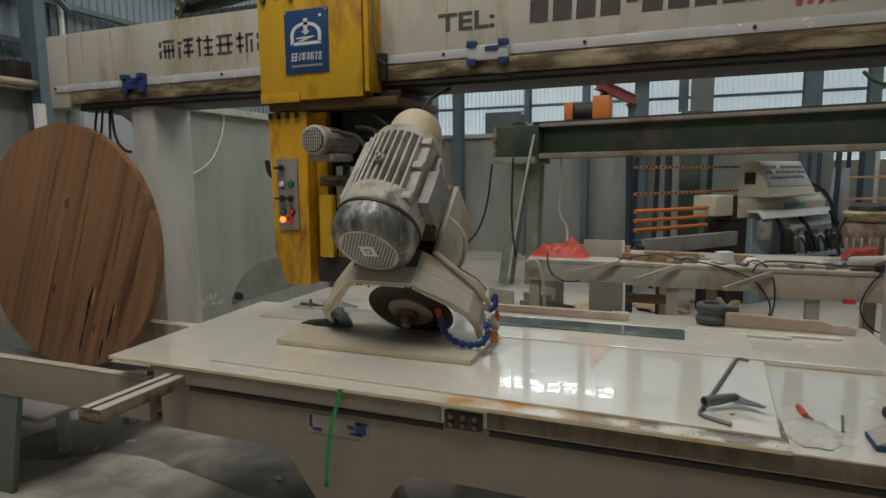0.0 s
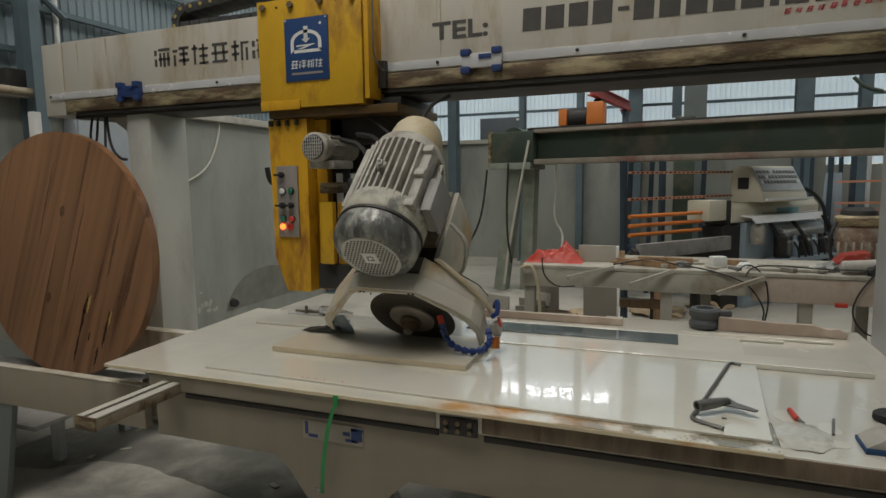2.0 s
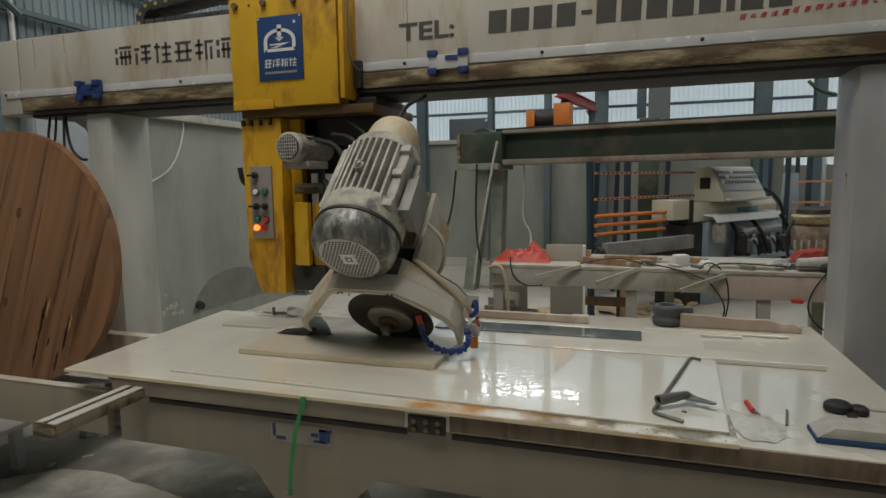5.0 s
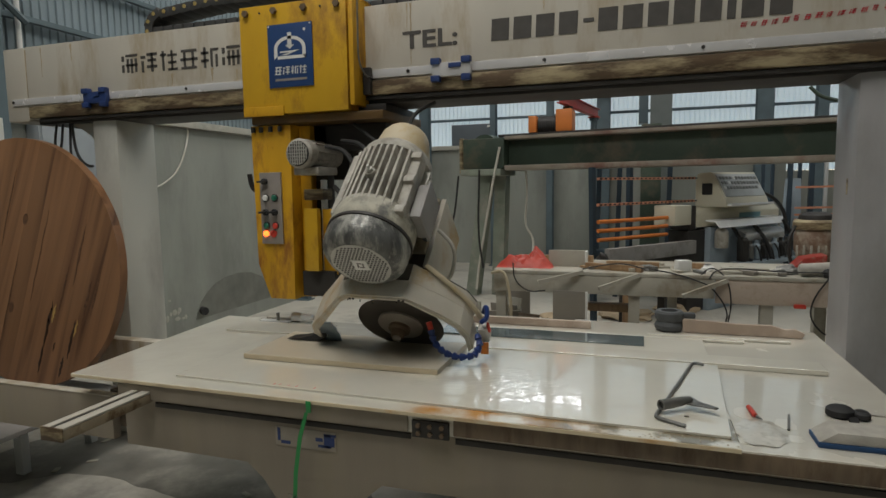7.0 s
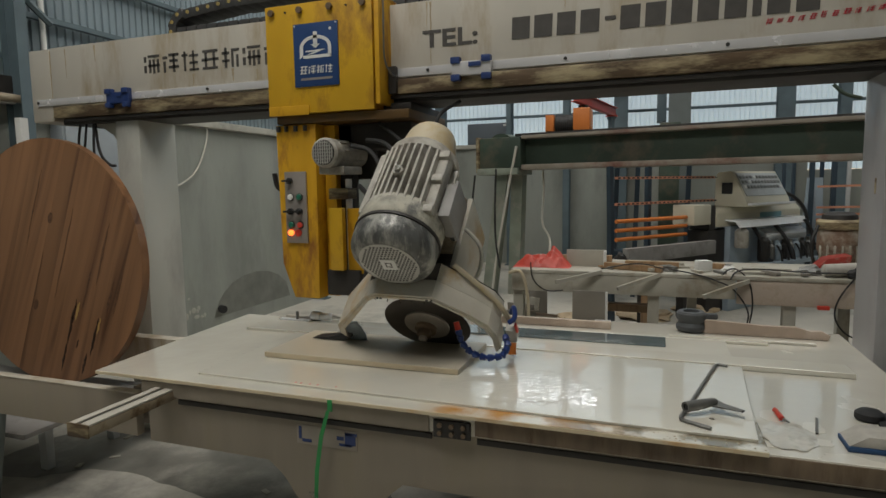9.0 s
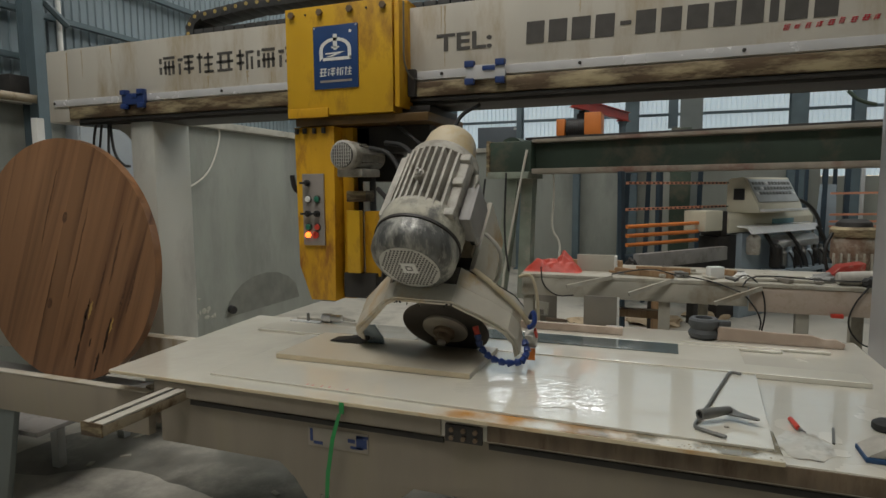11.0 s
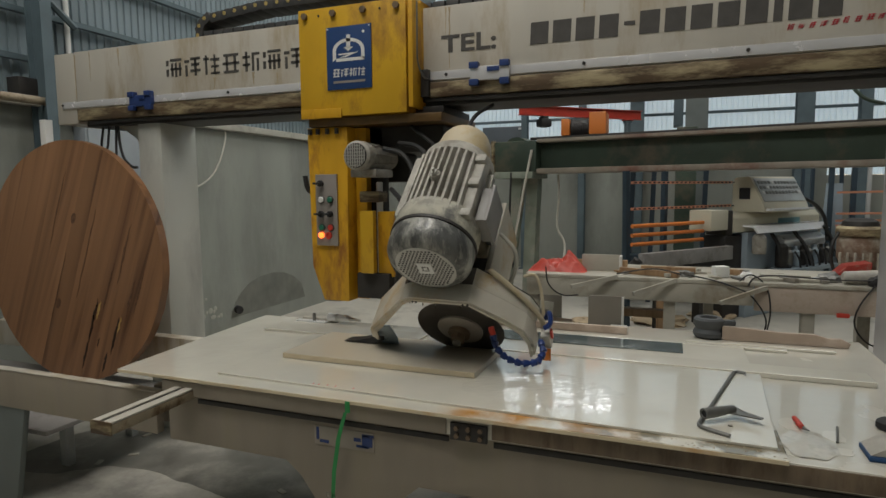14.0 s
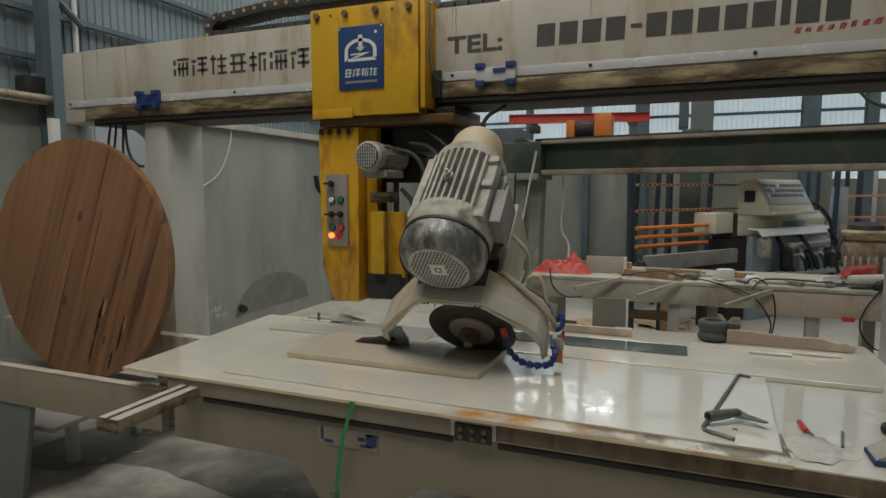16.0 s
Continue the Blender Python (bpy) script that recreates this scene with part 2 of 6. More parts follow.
M_LEDGE = mat("pale_ledge", (0.42, 0.41, 0.36), 0.7, 0, 0.12, 3, 0.1, 40, (0.24, 0.23, 0.2), 0.35, 2)
M_SIDING = mat("blue_grey_siding", (0.21, 0.265, 0.295), 0.5, 0, 0.10, 1.5, 0.0, 60, (0.15, 0.185, 0.205), 0.3, 1.2, stretch=(1, 1, 0.3))
M_STEELGREY = mat("grey_green_steel", (0.13, 0.15, 0.145), 0.55, 0, 0.12, 3)
M_STAINEDGE = mat("brown_stained_edge", (0.165, 0.12, 0.078), 0.5, 0, 0.25, 9, 0.1, 50, (0.09, 0.055, 0.03), 0.45, 7, stretch=(2.5, 1, 0.5))
M_STICKER = mat("worn_sticker", (0.32, 0.285, 0.24), 0.5, 0, 0.1, 12, 0)
M_LEGPALE = mat("pale_leg_paint", (0.50, 0.52, 0.52), 0.5, 0, 0.1, 4)
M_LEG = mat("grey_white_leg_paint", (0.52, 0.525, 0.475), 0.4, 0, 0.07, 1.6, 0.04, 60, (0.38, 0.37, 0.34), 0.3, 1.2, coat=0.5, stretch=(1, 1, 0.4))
# leg paint darkened: the right leg's shade is put into the colour
M_LEGSHADE = mat("shaded_leg_paint", (0.33, 0.325, 0.33), 0.42, 0, 0.08, 1.6, 0.04, 60, (0.25, 0.245, 0.24), 0.3, 1.2, coat=0.3, stretch=(1, 1, 0.4))
M_CABBLUE = mat("pale_blue_grey_paint", (0.30, 0.335, 0.36), 0.5, 0, 0.08, 3, 0.02, 60, (0.22, 0.24, 0.25), 0.3, 2)
M_RUSTRUN = mat("rust_run_on_paint", (0.40, 0.325, 0.215), 0.5, 0, 0.15, 20, 0.02)
# white colour stands in for window reflections on the edging machine's steel
M_SHEENWHITE = mat("white_for_window_sheen", (0.86, 0.87, 0.88), 0.22, 0, 0.03, 8, 0.01, 160, coat=0.6)
M_CHAIN = mat("black_chain_plastic", (0.045, 0.045, 0.045), 0.5, 0, 0.15, 12, 0)
M_PIN = mat("yellow_pin", (0.40, 0.30, 0.10), 0.5, 0, 0.1, 12, 0)
M_DUSTBAND = mat("crusted_dust", (0.42, 0.40, 0.33), 0.7, 0, 0.3, 14, 0.6, 40, (0.15, 0.15, 0.14), 0.5, 11)
M_NUT = mat("rusty_nut", (0.16, 0.115, 0.075), 0.5, 0.3, 0.2, 14, 0.1)
M_SLABEDGE2 = mat("workpiece_edge", (0.62, 0.52, 0.36), 0.5, 0, 0.08, 6, 0.05)
M_TEAL = mat("teal_label", (0.16, 0.33, 0.38), 0.5, 0, 0.08, 6, 0)
M_DARKBLUE = mat("dark_blue_pad", (0.015, 0.06, 0.16), 0.6, 0, 0.1, 12, 0.1)
M_BROWN = mat("reddish_brown_cast", (0.20, 0.13, 0.09), 0.6, 0, 0.2, 6, 0.1, 50, (0.42, 0.37, 0.30), 0.4, 5)
M_TILE = mat("grey_brown_tile", (0.24, 0.22, 0.19), 0.45, 0, 0.06, 9, 0.03)
M_WHEEL = mat("dark_grey_rubber", (0.075, 0.08, 0.085), 0.6, 0, 0.15, 12, 0.08)
M_CRACK = mat("dark_resin_crack", (0.035, 0.016, 0.01), 0.3, 0, 0.2, 20, 0)
M_RESIN = mat("amber_resin", (0.55, 0.36, 0.12), 0.3, 0, 0.1, 20, 0)
M_KNOT = mat("wood_knot", (0.135, 0.068, 0.037), 0.45, 0, 0.35, 40, 0)
M_PINKBENCH = mat("pinkish_board", (0.48, 0.40, 0.33), 0.6, 0, 0.1, 4, 0.06, 60, (0.36, 0.28, 0.21), 0.4, 4)
M_TERRASAND = mat("sandy_heap", (0.42, 0.33, 0.22), 0.9, 0, 0.15, 12, 0.3, 60)
M_PINKORANGE = mat("faded_orange_bar", (0.58, 0.25, 0.15), 0.5, 0, 0.1, 8, 0)
M_CABGREY = mat("grey_blue_cabinet", (0.12, 0.14, 0.16), 0.5, 0, 0.06, 3, 0)
M_JIBRED = mat("red_crane_paint", (0.46, 0.05, 0.03), 0.45, 0, 0.1, 5, 0)
M_IRON = wet_stone("iron_stained_slab", (0.72, 0.69, 0.60), ripple=0.2, wave=10)


def add_edge_stain(m, spans, color, amount=(0.38, 0.62)):
    """Staining with ragged edges along a stretch of the slab's front."""
    nt = m.node_tree
    n, link = nt.nodes, nt.links.new
    b = n["Principled BSDF"]
    old = b.inputs["Base Color"].links[0].from_socket
    co, sep, ns = n.new("ShaderNodeTexCoord"), n.new("ShaderNodeSeparateXYZ"), n.new("ShaderNodeTexNoise")
    link(co.outputs["Object"], sep.inputs[0])
    link(co.outputs["Object"], ns.inputs["Vector"])
    ns.inputs["Scale"].default_value, ns.inputs["Detail"].default_value = 7, 8
    a, c, d = n.new("ShaderNodeMapRange"), n.new("ShaderNodeMapRange"), n.new("ShaderNodeMapRange")
    for r, (lo, hi) in zip((a, c, d), spans):
        r.interpolation_type = "SMOOTHSTEP"
        r.inputs[1].default_value, r.inputs[2].default_value = lo, hi
    link(sep.outputs[0], a.inputs[0])
    link(sep.outputs[0], c.inputs[0])
    link(sep.outputs[1], d.inputs[0])
    ramp = n.new("ShaderNodeValToRGB")
    ramp.color_ramp.elements[0].position, ramp.color_ramp.elements[1].position = amount
    link(ns.outputs[0], ramp.inputs[0])
    val = ramp.outputs[0]
    for r in (a, c, d):
        mul = n.new("ShaderNodeMath")
        mul.operation = "MULTIPLY"
        link(val, mul.inputs[0])
        link(r.outputs[0], mul.inputs[1])
        val = mul.outputs[0]
    mx = n.new("ShaderNodeMix")
    mx.data_type = "RGBA"
    link(val, mx.inputs[0])
    link(old, mx.inputs[6])
    mx.inputs[7].default_value = (*color, 1)
    link(mx.outputs[2], b.inputs["Base Color"])


add_edge_stain(M_IRON, ((0.2, 0.4), (1.1, 0.85), (-0.335, -0.375)), (0.56, 0.27, 0.065))
add_edge_stain(M_IRON, ((0.55, 0.95), (1.6, 1.5), (-0.335, -0.36)), (0.20, 0.165, 0.10), (0.46, 0.56))
M_FILM = mat("milky_wet_film", (0.60, 0.575, 0.51), 0.15, 0, 0.1, 14, 0.05, 40, (0.47, 0.45, 0.39), 0.4, 22, coat=0.6)
M_RUNNING = wet_stone("running_water_on_slab", (0.72, 0.69, 0.60), ripple=0.1, wave=30, depth=0.001, running=True)
M_MIRROR = mat("grey_blue_glass", (0.10, 0.125, 0.13), 0.12, 0, 0.1, 3, 0.0, 60, (0.30, 0.33, 0.33), 0.3, 5, coat=1.0)
M_CONSOLE = mat("pale_console_face", (0.44, 0.46, 0.46), 0.35, 0.1, 0.1, 8, 0.02)
M_DARKRED = mat("dusty_dark_red", (0.30, 0.03, 0.02), 0.5, 0, 0.2, 8, 0.05, 60, (0.30, 0.2, 0.16), 0.3, 9)
M_CONVEYOR = mat("grey_conveyor_paint", (0.26, 0.25, 0.24), 0.5, 0, 0.15, 5, 0.05, 60, (0.15, 0.14, 0.13), 0.4, 4)
M_OILYELLOW = mat("oily_dark_yellow", (0.12, 0.066, 0.018), 0.45, 0, 0.3, 5, 0.1, 60, (0.05, 0.035, 0.02), 0.45, 5)
M_ARM = mat("stained_arm_paint", (0.30, 0.25, 0.175), 0.5, 0, 0.25, 9, 0.12, 60, (0.12, 0.075, 0.035), 0.4, 9)
M_MUD = mat("dried_slurry_crust", (0.30, 0.25, 0.17), 0.7, 0, 0.35, 30, 0.3, 80)
M_WALLPATCH = mat("dark_wall_patch", (0.17, 0.175, 0.155), 0.6, 0, 0.2, 5, 0.05)



# ---- mesh helpers ----
def bm_box(bm, x0, x1, y0, y1, z0, z1, bevel=0.0, m=None):
    tmp = bmesh.new()
    bmesh.ops.create_cube(tmp, size=1)
    for v in tmp.verts:
        v.co = Vector(((x0 + x1) / 2 + v.co.x * (x1 - x0), (y0 + y1) / 2 + v.co.y * (y1 - y0), (z0 + z1) / 2 + v.co.z * (z1 - z0)))
    if bevel:
        bmesh.ops.bevel(tmp, geom=tmp.edges[:], offset=bevel, segments=2, affect="EDGES", profile=0.6)
    return _merge(bm, tmp, m)


def _merge(bm, tmp, m=None):
    if m is not None:
        bmesh.ops.transform(tmp, matrix=m, verts=tmp.verts[:])
    me = bpy.data.meshes.new("tmp")
    tmp.to_mesh(me)
    tmp.free()
    bm.from_mesh(me)
    bpy.data.meshes.remove(me)
    return bm


def box(x0, x1, y0, y1, z0, z1, bevel=0.004, m=None):
    return bm_box(bmesh.new(), x0, x1, y0, y1, z0, z1, bevel, m)


def lathe(profile, seg=32, m=None, bm=None):
    """Turns (radius, height) pairs round local z."""
    tmp = bmesh.new()
    rings = []
    for r, z in profile:
        rings.append([tmp.verts.new((r * math.cos(2 * math.pi * i / seg), r * math.sin(2 * math.pi * i / seg), z)) for i in range(seg)])
    for a, b in zip(rings, rings[1:]):
        for i in range(seg):
            tmp.faces.new((a[i], a[(i + 1) % seg], b[(i + 1) % seg], b[i]))
    for ring, flip in ((rings[0], True), (rings[-1], False)):
        tmp.faces.new(ring[::-1] if flip else ring)
    bmesh.ops.recalc_face_normals(tmp, faces=tmp.faces[:])
    return _merge(bm or bmesh.new(), tmp, m)


def cyl(p, q, r, seg=20, bm=None, r2=None, bevel=0.0):
    """A rod from p to q."""
    p, q = Vector(p), Vector(q)
    d = q - p
    L = d.length
    m = Matrix.Translation(p) @ d.to_track_quat("Z", "Y").to_matrix().to_4x4()
    r2 = r if r2 is None else r2
    prof = [(r, 0), (r2, L)] if not bevel else [(r - bevel, 0), (r, bevel), (r2, L - bevel), (r2 - bevel, L)]
    return lathe(prof, seg, m, bm)


def tube(points, r, seg=8, bm=None, smooth=3):
    """A bent rod or cable along points, rounded at the bends."""
    pts = [Vector(p) for p in points]
    for _ in range(smooth):
        out = [pts[0]]
        for a, b in zip(pts, pts[1:]):
            out += [a.lerp(b, 0.25), a.lerp(b, 0.75)]
        pts = out + [pts[-1]]
    tmp = bmesh.new()
    rings, ref = [], None
    for i, p in enumerate(pts):
        d = (pts[min(i + 1, len(pts) - 1)] - pts[max(i - 1, 0)])
        d = d.normalized() if d.length > 1e-9 else Vector((0, 0, 1))
        if ref is None:
            ref = d.orthogonal().normalized()
        ref = (ref - d * ref.dot(d)).normalized()
        side = d.cross(ref)
        rings.append([tmp.verts.new(p + r * (ref * math.cos(2 * math.pi * k / seg) + side * math.sin(2 * math.pi * k / seg))) for k in range(seg)])
    for a, b in zip(rings, rings[1:]):
        for k in range(seg):
            tmp.faces.new((a[k], a[(k + 1) % seg], b[(k + 1) % seg], b[k]))
    tmp.faces.new(rings[0][::-1])
    tmp.faces.new(rings[-1])
    return _merge(bm or bmesh.new(), tmp)


def prism(poly, y0, y1, bevel=0.0, m=None, bm=None):
    """A polygon in x, z pushed from y0 to y1."""
    tmp = bmesh.new()
    f = tmp.faces.new([tmp.verts.new((x, y0, z)) for x, z in poly])
    ext = bmesh.ops.extrude_face_region(tmp, geom=[f])
    bmesh.ops.translate(tmp, vec=(0, y1 - y0, 0), verts=[g for g in ext["geom"] if isinstance(g, bmesh.types.BMVert)])
    bmesh.ops.recalc_face_normals(tmp, faces=tmp.faces[:])
    if bevel:
        bmesh.ops.bevel(tmp, geom=tmp.edges[:], offset=bevel, segments=2, affect="EDGES", profile=0.6)
    return _merge(bm or bmesh.new(), tmp, m)


ORIGIN = {}


def link_mesh(name, bm, material, smooth=35):
    me = bpy.data.meshes.new(name)
    bm.to_mesh(me)
    bm.free()
    me.materials.append(material)
    ob = new(name, me)
    if smooth:
        me.polygons.foreach_set("use_smooth", [True] * len(me.polygons))
        me.set_sharp_from_angle(angle=radians(smooth))
    return ob


def thing(name, at, label, category, group="", kind=""):
    """An Empty at a thing's base, which parents its parts."""
    ob = new(name)
    ob.empty_display_size = 0.1
    ob.location = at
    ORIGIN[ob] = Vector(at)
    return tagged(ob, label, category, group, kind)


def part(name, bm, material, parent, label="", smooth=35):
    """One mesh under a thing or a part; bm is in world space."""
    o = ORIGIN[parent]
    bmesh.ops.translate(bm, vec=-o, verts=bm.verts[:])
    ob = link_mesh(name, bm, material, smooth)
    ob.parent = parent
    ORIGIN[ob] = o
    return tagged(ob, label)


def single(name, bm, material, label, category, group="", kind="", smooth=35):
    """A thing of one mesh, with its origin at the middle of its foot; bm is in world space."""
    lo = Vector([min(v.co[i] for v in bm.verts) for i in range(3)])
    hi = Vector([max(v.co[i] for v in bm.verts) for i in range(3)])
    o = Vector(((lo.x + hi.x) / 2, (lo.y + hi.y) / 2, lo.z))
    bmesh.ops.translate(bm, vec=-o, verts=bm.verts[:])
    ob = link_mesh(name, bm, material, smooth)
    ob.location = o
    ORIGIN[ob] = o
    return tagged(ob, label, category, group, kind)


def setting(name, bm, material, label, smooth=0):
    ob = link_mesh(name, bm, material, smooth)
    ORIGIN[ob] = Vector((0, 0, 0))
    return tagged(ob, label, name.split("_")[0], kind="structure")


def FAR(k):
    """Moves a drafted thing nearer or farther and sizes it to match."""
    return Matrix.Translation((0.03, -0.08, 1.61)) @ Matrix.Scale(k, 4) @ Matrix.Translation((-0.03, 0.08, -1.61))


def near(ob):
    """Brings a part of the left wall's draft to its place, 4.7 m from the saw's middle."""
    ob.matrix_basis = FAR(0.9) @ ob.matrix_basis
    return ob


Z0 = -0.179  # the floor, in the draft of the left wall

# ---- hall ----
LEFT, BACK, RIGHT, FRONT, TOP = -5.2, 12.0, 13.0, -7.0, 7.2
WALLTOP = 2.36
setting("floor", box(LEFT - 0.3, RIGHT + 0.3, FRONT - 0.3, BACK + 0.3, -0.2, 0.0, 0), M_CONC, "grey concrete floor with wet slurry stains")
near(setting("wall_left", box(LEFT - 0.24, LEFT, FRONT - 0.9, BACK + 1.4, Z0, WALLTOP, 0), M_WALL, "grey rendered masonry wall, lower part of the hall"))
setting("wall_back", box(LEFT, 2.5, BACK, BACK + 0.24, 0.0, WALLTOP, 0), M_WALL, "grey rendered masonry wall behind the machines")
setting("wall_back_low", box(2.502, RIGHT, BACK, BACK + 0.24, 0.0, 1.80, 0), M_WALL, "lower stretch of the grey rendered wall")
setting("wall_right", box(RIGHT, RIGHT + 0.24, FRONT, BACK, 0.0, TOP, 0), M_WALL, "grey rendered wall")
setting("wall_front", box(LEFT, RIGHT, FRONT - 0.24, FRONT, 0.0, TOP, 0), M_WALL, "grey rendered wall")
near(setting("trim_left", box(LEFT - 0.24, LEFT + 0.07, FRONT - 0.9, BACK + 1.4, WALLTOP + 0.004, WALLTOP + 0.09, 0.01), M_LEDGE, "pale concrete ledge on top of the wall"))
setting("trim_back", box(LEFT + 0.075, 2.5, BACK - 0.07, BACK + 0.24, WALLTOP + 0.004, WALLTOP + 0.09, 0.01), M_LEDGE, "pale concrete ledge on top of the wall")


def corrugated(along, fixed, a0, a1, z0, z1, pitch=0.085, depth=0.016):
    """A ribbed sheet along x ('x', at y fixed) or along y ('y', at x fixed)."""
    bm = bmesh.new()
    xs, a = [], a0
    while a < a1:
        xs += [(a, 0), (a + pitch * 0.62, 0), (a + pitch * 0.72, depth), (a + pitch * 0.9, depth)]
        a += pitch
    xs.append((a1, 0))
    cols = []
    for a, d in xs:
        p = (a, fixed + d) if along == "x" else (fixed - d, a)
        cols.append((bm.verts.new((*p, z0)), bm.verts.new((*p, z1))))
    for (a, b), (c, d) in zip(cols, cols[1:]):
        bm.faces.new((a, c, d, b))
    return bm


near(setting("wall_sheet_left", corrugated("y", LEFT - 0.1, FRONT - 0.9, BACK + 1.4, WALLTOP + 0.09, TOP + 0.62), M_SIDING, "ribbed blue-grey metal wall sheeting"))
WZ0, WZ1 = 4.42, 4.68
PANES = [(-3.46 + 0.355 * k, -3.46 + 0.355 * k + 0.30) for k in range(7)]
for _n, _a, _b, _c, _d in [("wall_sheet_back", LEFT, RIGHT, WALLTOP + 0.09, WZ0), ("wall_sheet_upper", LEFT, RIGHT, WZ1, TOP), ("wall_sheet_side", LEFT, PANES[0][0] - 0.05, WZ0, WZ1), ("wall_sheet_end", PANES[-1][1] + 0.05, RIGHT, WZ0, WZ1)]:
    setting(_n, corrugated("x", BACK + 0.1, _a, _b, _c, _d), M_SHEET, "ribbed translucent wall sheeting lit by daylight")
# a band of open louvre windows high in the back wall
win = thing("window_1", (-2.2, BACK + 0.1, WZ0), "row of open clerestory windows in steel frames", "window", kind="structure")
for _x in [PANES[0][0] - 0.05] + [p[1] for p in PANES]:
    part("mullion", box(_x, _x + 0.05, BACK + 0.09, BACK + 0.15, WZ0 + 0.002, WZ1 - 0.002, 0.004), M_STEELBLUE, win)
for _z in (WZ0 - 0.02, WZ1 - 0.02):
    part("window_frame", box(PANES[0][0] - 0.05, PANES[-1][1] + 0.05, BACK + 0.05, BACK + 0.088, _z, _z + 0.04, 0.004), M_STEELBLUE, win)

setting("wall_sheet_low", corrugated("x", BACK + 0.1, 2.504, RIGHT, 1.804, WALLTOP + 0.088), M_SHEET, "ribbed translucent wall sheeting lit by daylight")

roof = bmesh.new()
SX = [-5.5, -3.6, -2.4, -1.4, -0.2, 1.6, 2.8, 4.9, 6.1, 13.3]
for i in range(0, 9, 2):
    bm_box(roof, SX[i], SX[i + 1], FRONT - 0.3, BACK + 0.3, TOP, TOP + 0.05)
for i in range(1, 9, 2):
    for y0, y1 in ((FRONT - 0.3, -1.8), (1.8, 4.6), (9.4, BACK + 0.3)):
        bm_box(roof, SX[i], SX[i + 1], y0, y1, TOP, TOP + 0.05)
# unseen panels added over the roof lamps
sky_panels = bmesh.new()
for i in range(1, 9, 2):
    for y0, y1 in ((-1.8, 1.8), (4.6, 9.4)):
        bm_box(sky_panels, SX[i], SX[i + 1], y0, y1, TOP + 0.02, TOP + 0.03)
setting("window_roof", sky_panels, M_SHEET, "translucent roof light panels added out of view")
setting("ceiling", roof, M_ROOF, "pale metal roof sheeting with skylight openings")


def steel_column(x, y, w, d, material, z1=TOP, turned=False, label="blue-grey steel hall column", z0=0.0):
    c = thing("steel_column", (x, y, z0), label, "column", "hall columns", "structure")
    hw, hd = w / 2, d / 2
    if turned:
        part("web", box(x - hw + 0.012, x + hw - 0.012, y - 0.005, y + 0.005, z0 + 0.02, z1, 0), material, c)
        for s in (-1, 1):
            part("flange", box(x + s * hw - 0.006, x + s * hw + 0.006, y - hd, y + hd, z0 + 0.02, z1, 0), material, c)
    else:
        part("web", box(x - 0.005, x + 0.005, y - hd + 0.012, y + hd - 0.012, z0 + 0.02, z1, 0), material, c)
        for s in (-1, 1):
            part("flange", box(x - hw, x + hw, y + s * hd - 0.006, y + s * hd + 0.006, z0 + 0.02, z1, 0), material, c)
    part("base_plate", box(x - hw - 0.04, x + hw + 0.04, y - hd - 0.04, y + hd + 0.04, z0, z0 + 0.018, 0.003), material, c)
    return c


for _x, _w in ((-4.2, 0.18), (-2.75, 0.10), (-1.63, 0.12), (-0.63, 0.24), (2.08, 0.26), (2.95, 0.16), (5.2, 0.26), (8.2, 0.26)):
    steel_column(_x, BACK - 0.26, _w, 0.22, M_STEELBLUE)
steel_column(0.36, 10.9, 0.34, 0.34, M_STEELGREY, label="wide grey-green steel hall column")
for _y in (-1.0, 3.6, 8.3):
    near(steel_column(LEFT + 0.11, _y, 0.18, 0.10, M_STEELBLUE, TOP + 0.6, turned=True, z0=Z0))


def girt(x0, x1, y0, y1, z, h=0.09):
    return setting("trim_girt", box(x0, x1, y0, y1, z, z + h, 0.004), M_STEELBLUE, "blue-grey steel wall girt")


for _z in (2.95, 3.6, 4.5, 5.5, 6.4):
    girt(LEFT, RIGHT, BACK + 0.03, BACK + 0.085, _z, 0.05)
for _z in (2.75, 3.15, 3.65, 4.4, 5.3, 6.2):
    near(girt(LEFT - 0.07, LEFT - 0.015, FRONT, BACK + 1.2, _z, 0.05))
near(single("wall_pipe", cyl((LEFT + 0.02, 3.93, 2.46), (LEFT + 0.02, 3.93, 6.5), 0.022), M_WHITE, "white plastic pipe on the wall sheeting", "pipe", kind="structure"))
near(single("knee_brace", tube([(LEFT + 0.1, 3.95, 3.1), (LEFT + 0.1, 2.2, 4.4)], 0.03, 6, smooth=0), M_STEELBLUE, "blue-grey steel diagonal brace on the wall", "brace", kind="structure"))
_tr = thing("crane_runway", (-0.2, BACK - 0.5, 3.3), "blue-grey steel crane runway on a wall column", "runway", kind="structure")
part("girder", box(-0.75, 0.22, BACK - 0.6, BACK - 0.4, 3.36, 3.52, 0.004), M_STEELBLUE, _tr)
for i in range(6):
    part("stiffener", box(-0.7 + i * 0.17, -0.68 + i * 0.17, BACK - 0.615, BACK - 0.605, 3.30, 3.52, 0.002), M_STEELBLUE, _tr)
part("bracket", box(0.0, 0.16, BACK - 0.6, BACK - 0.15, 2.7, 3.35, 0.004), M_STEELBLUE, _tr)

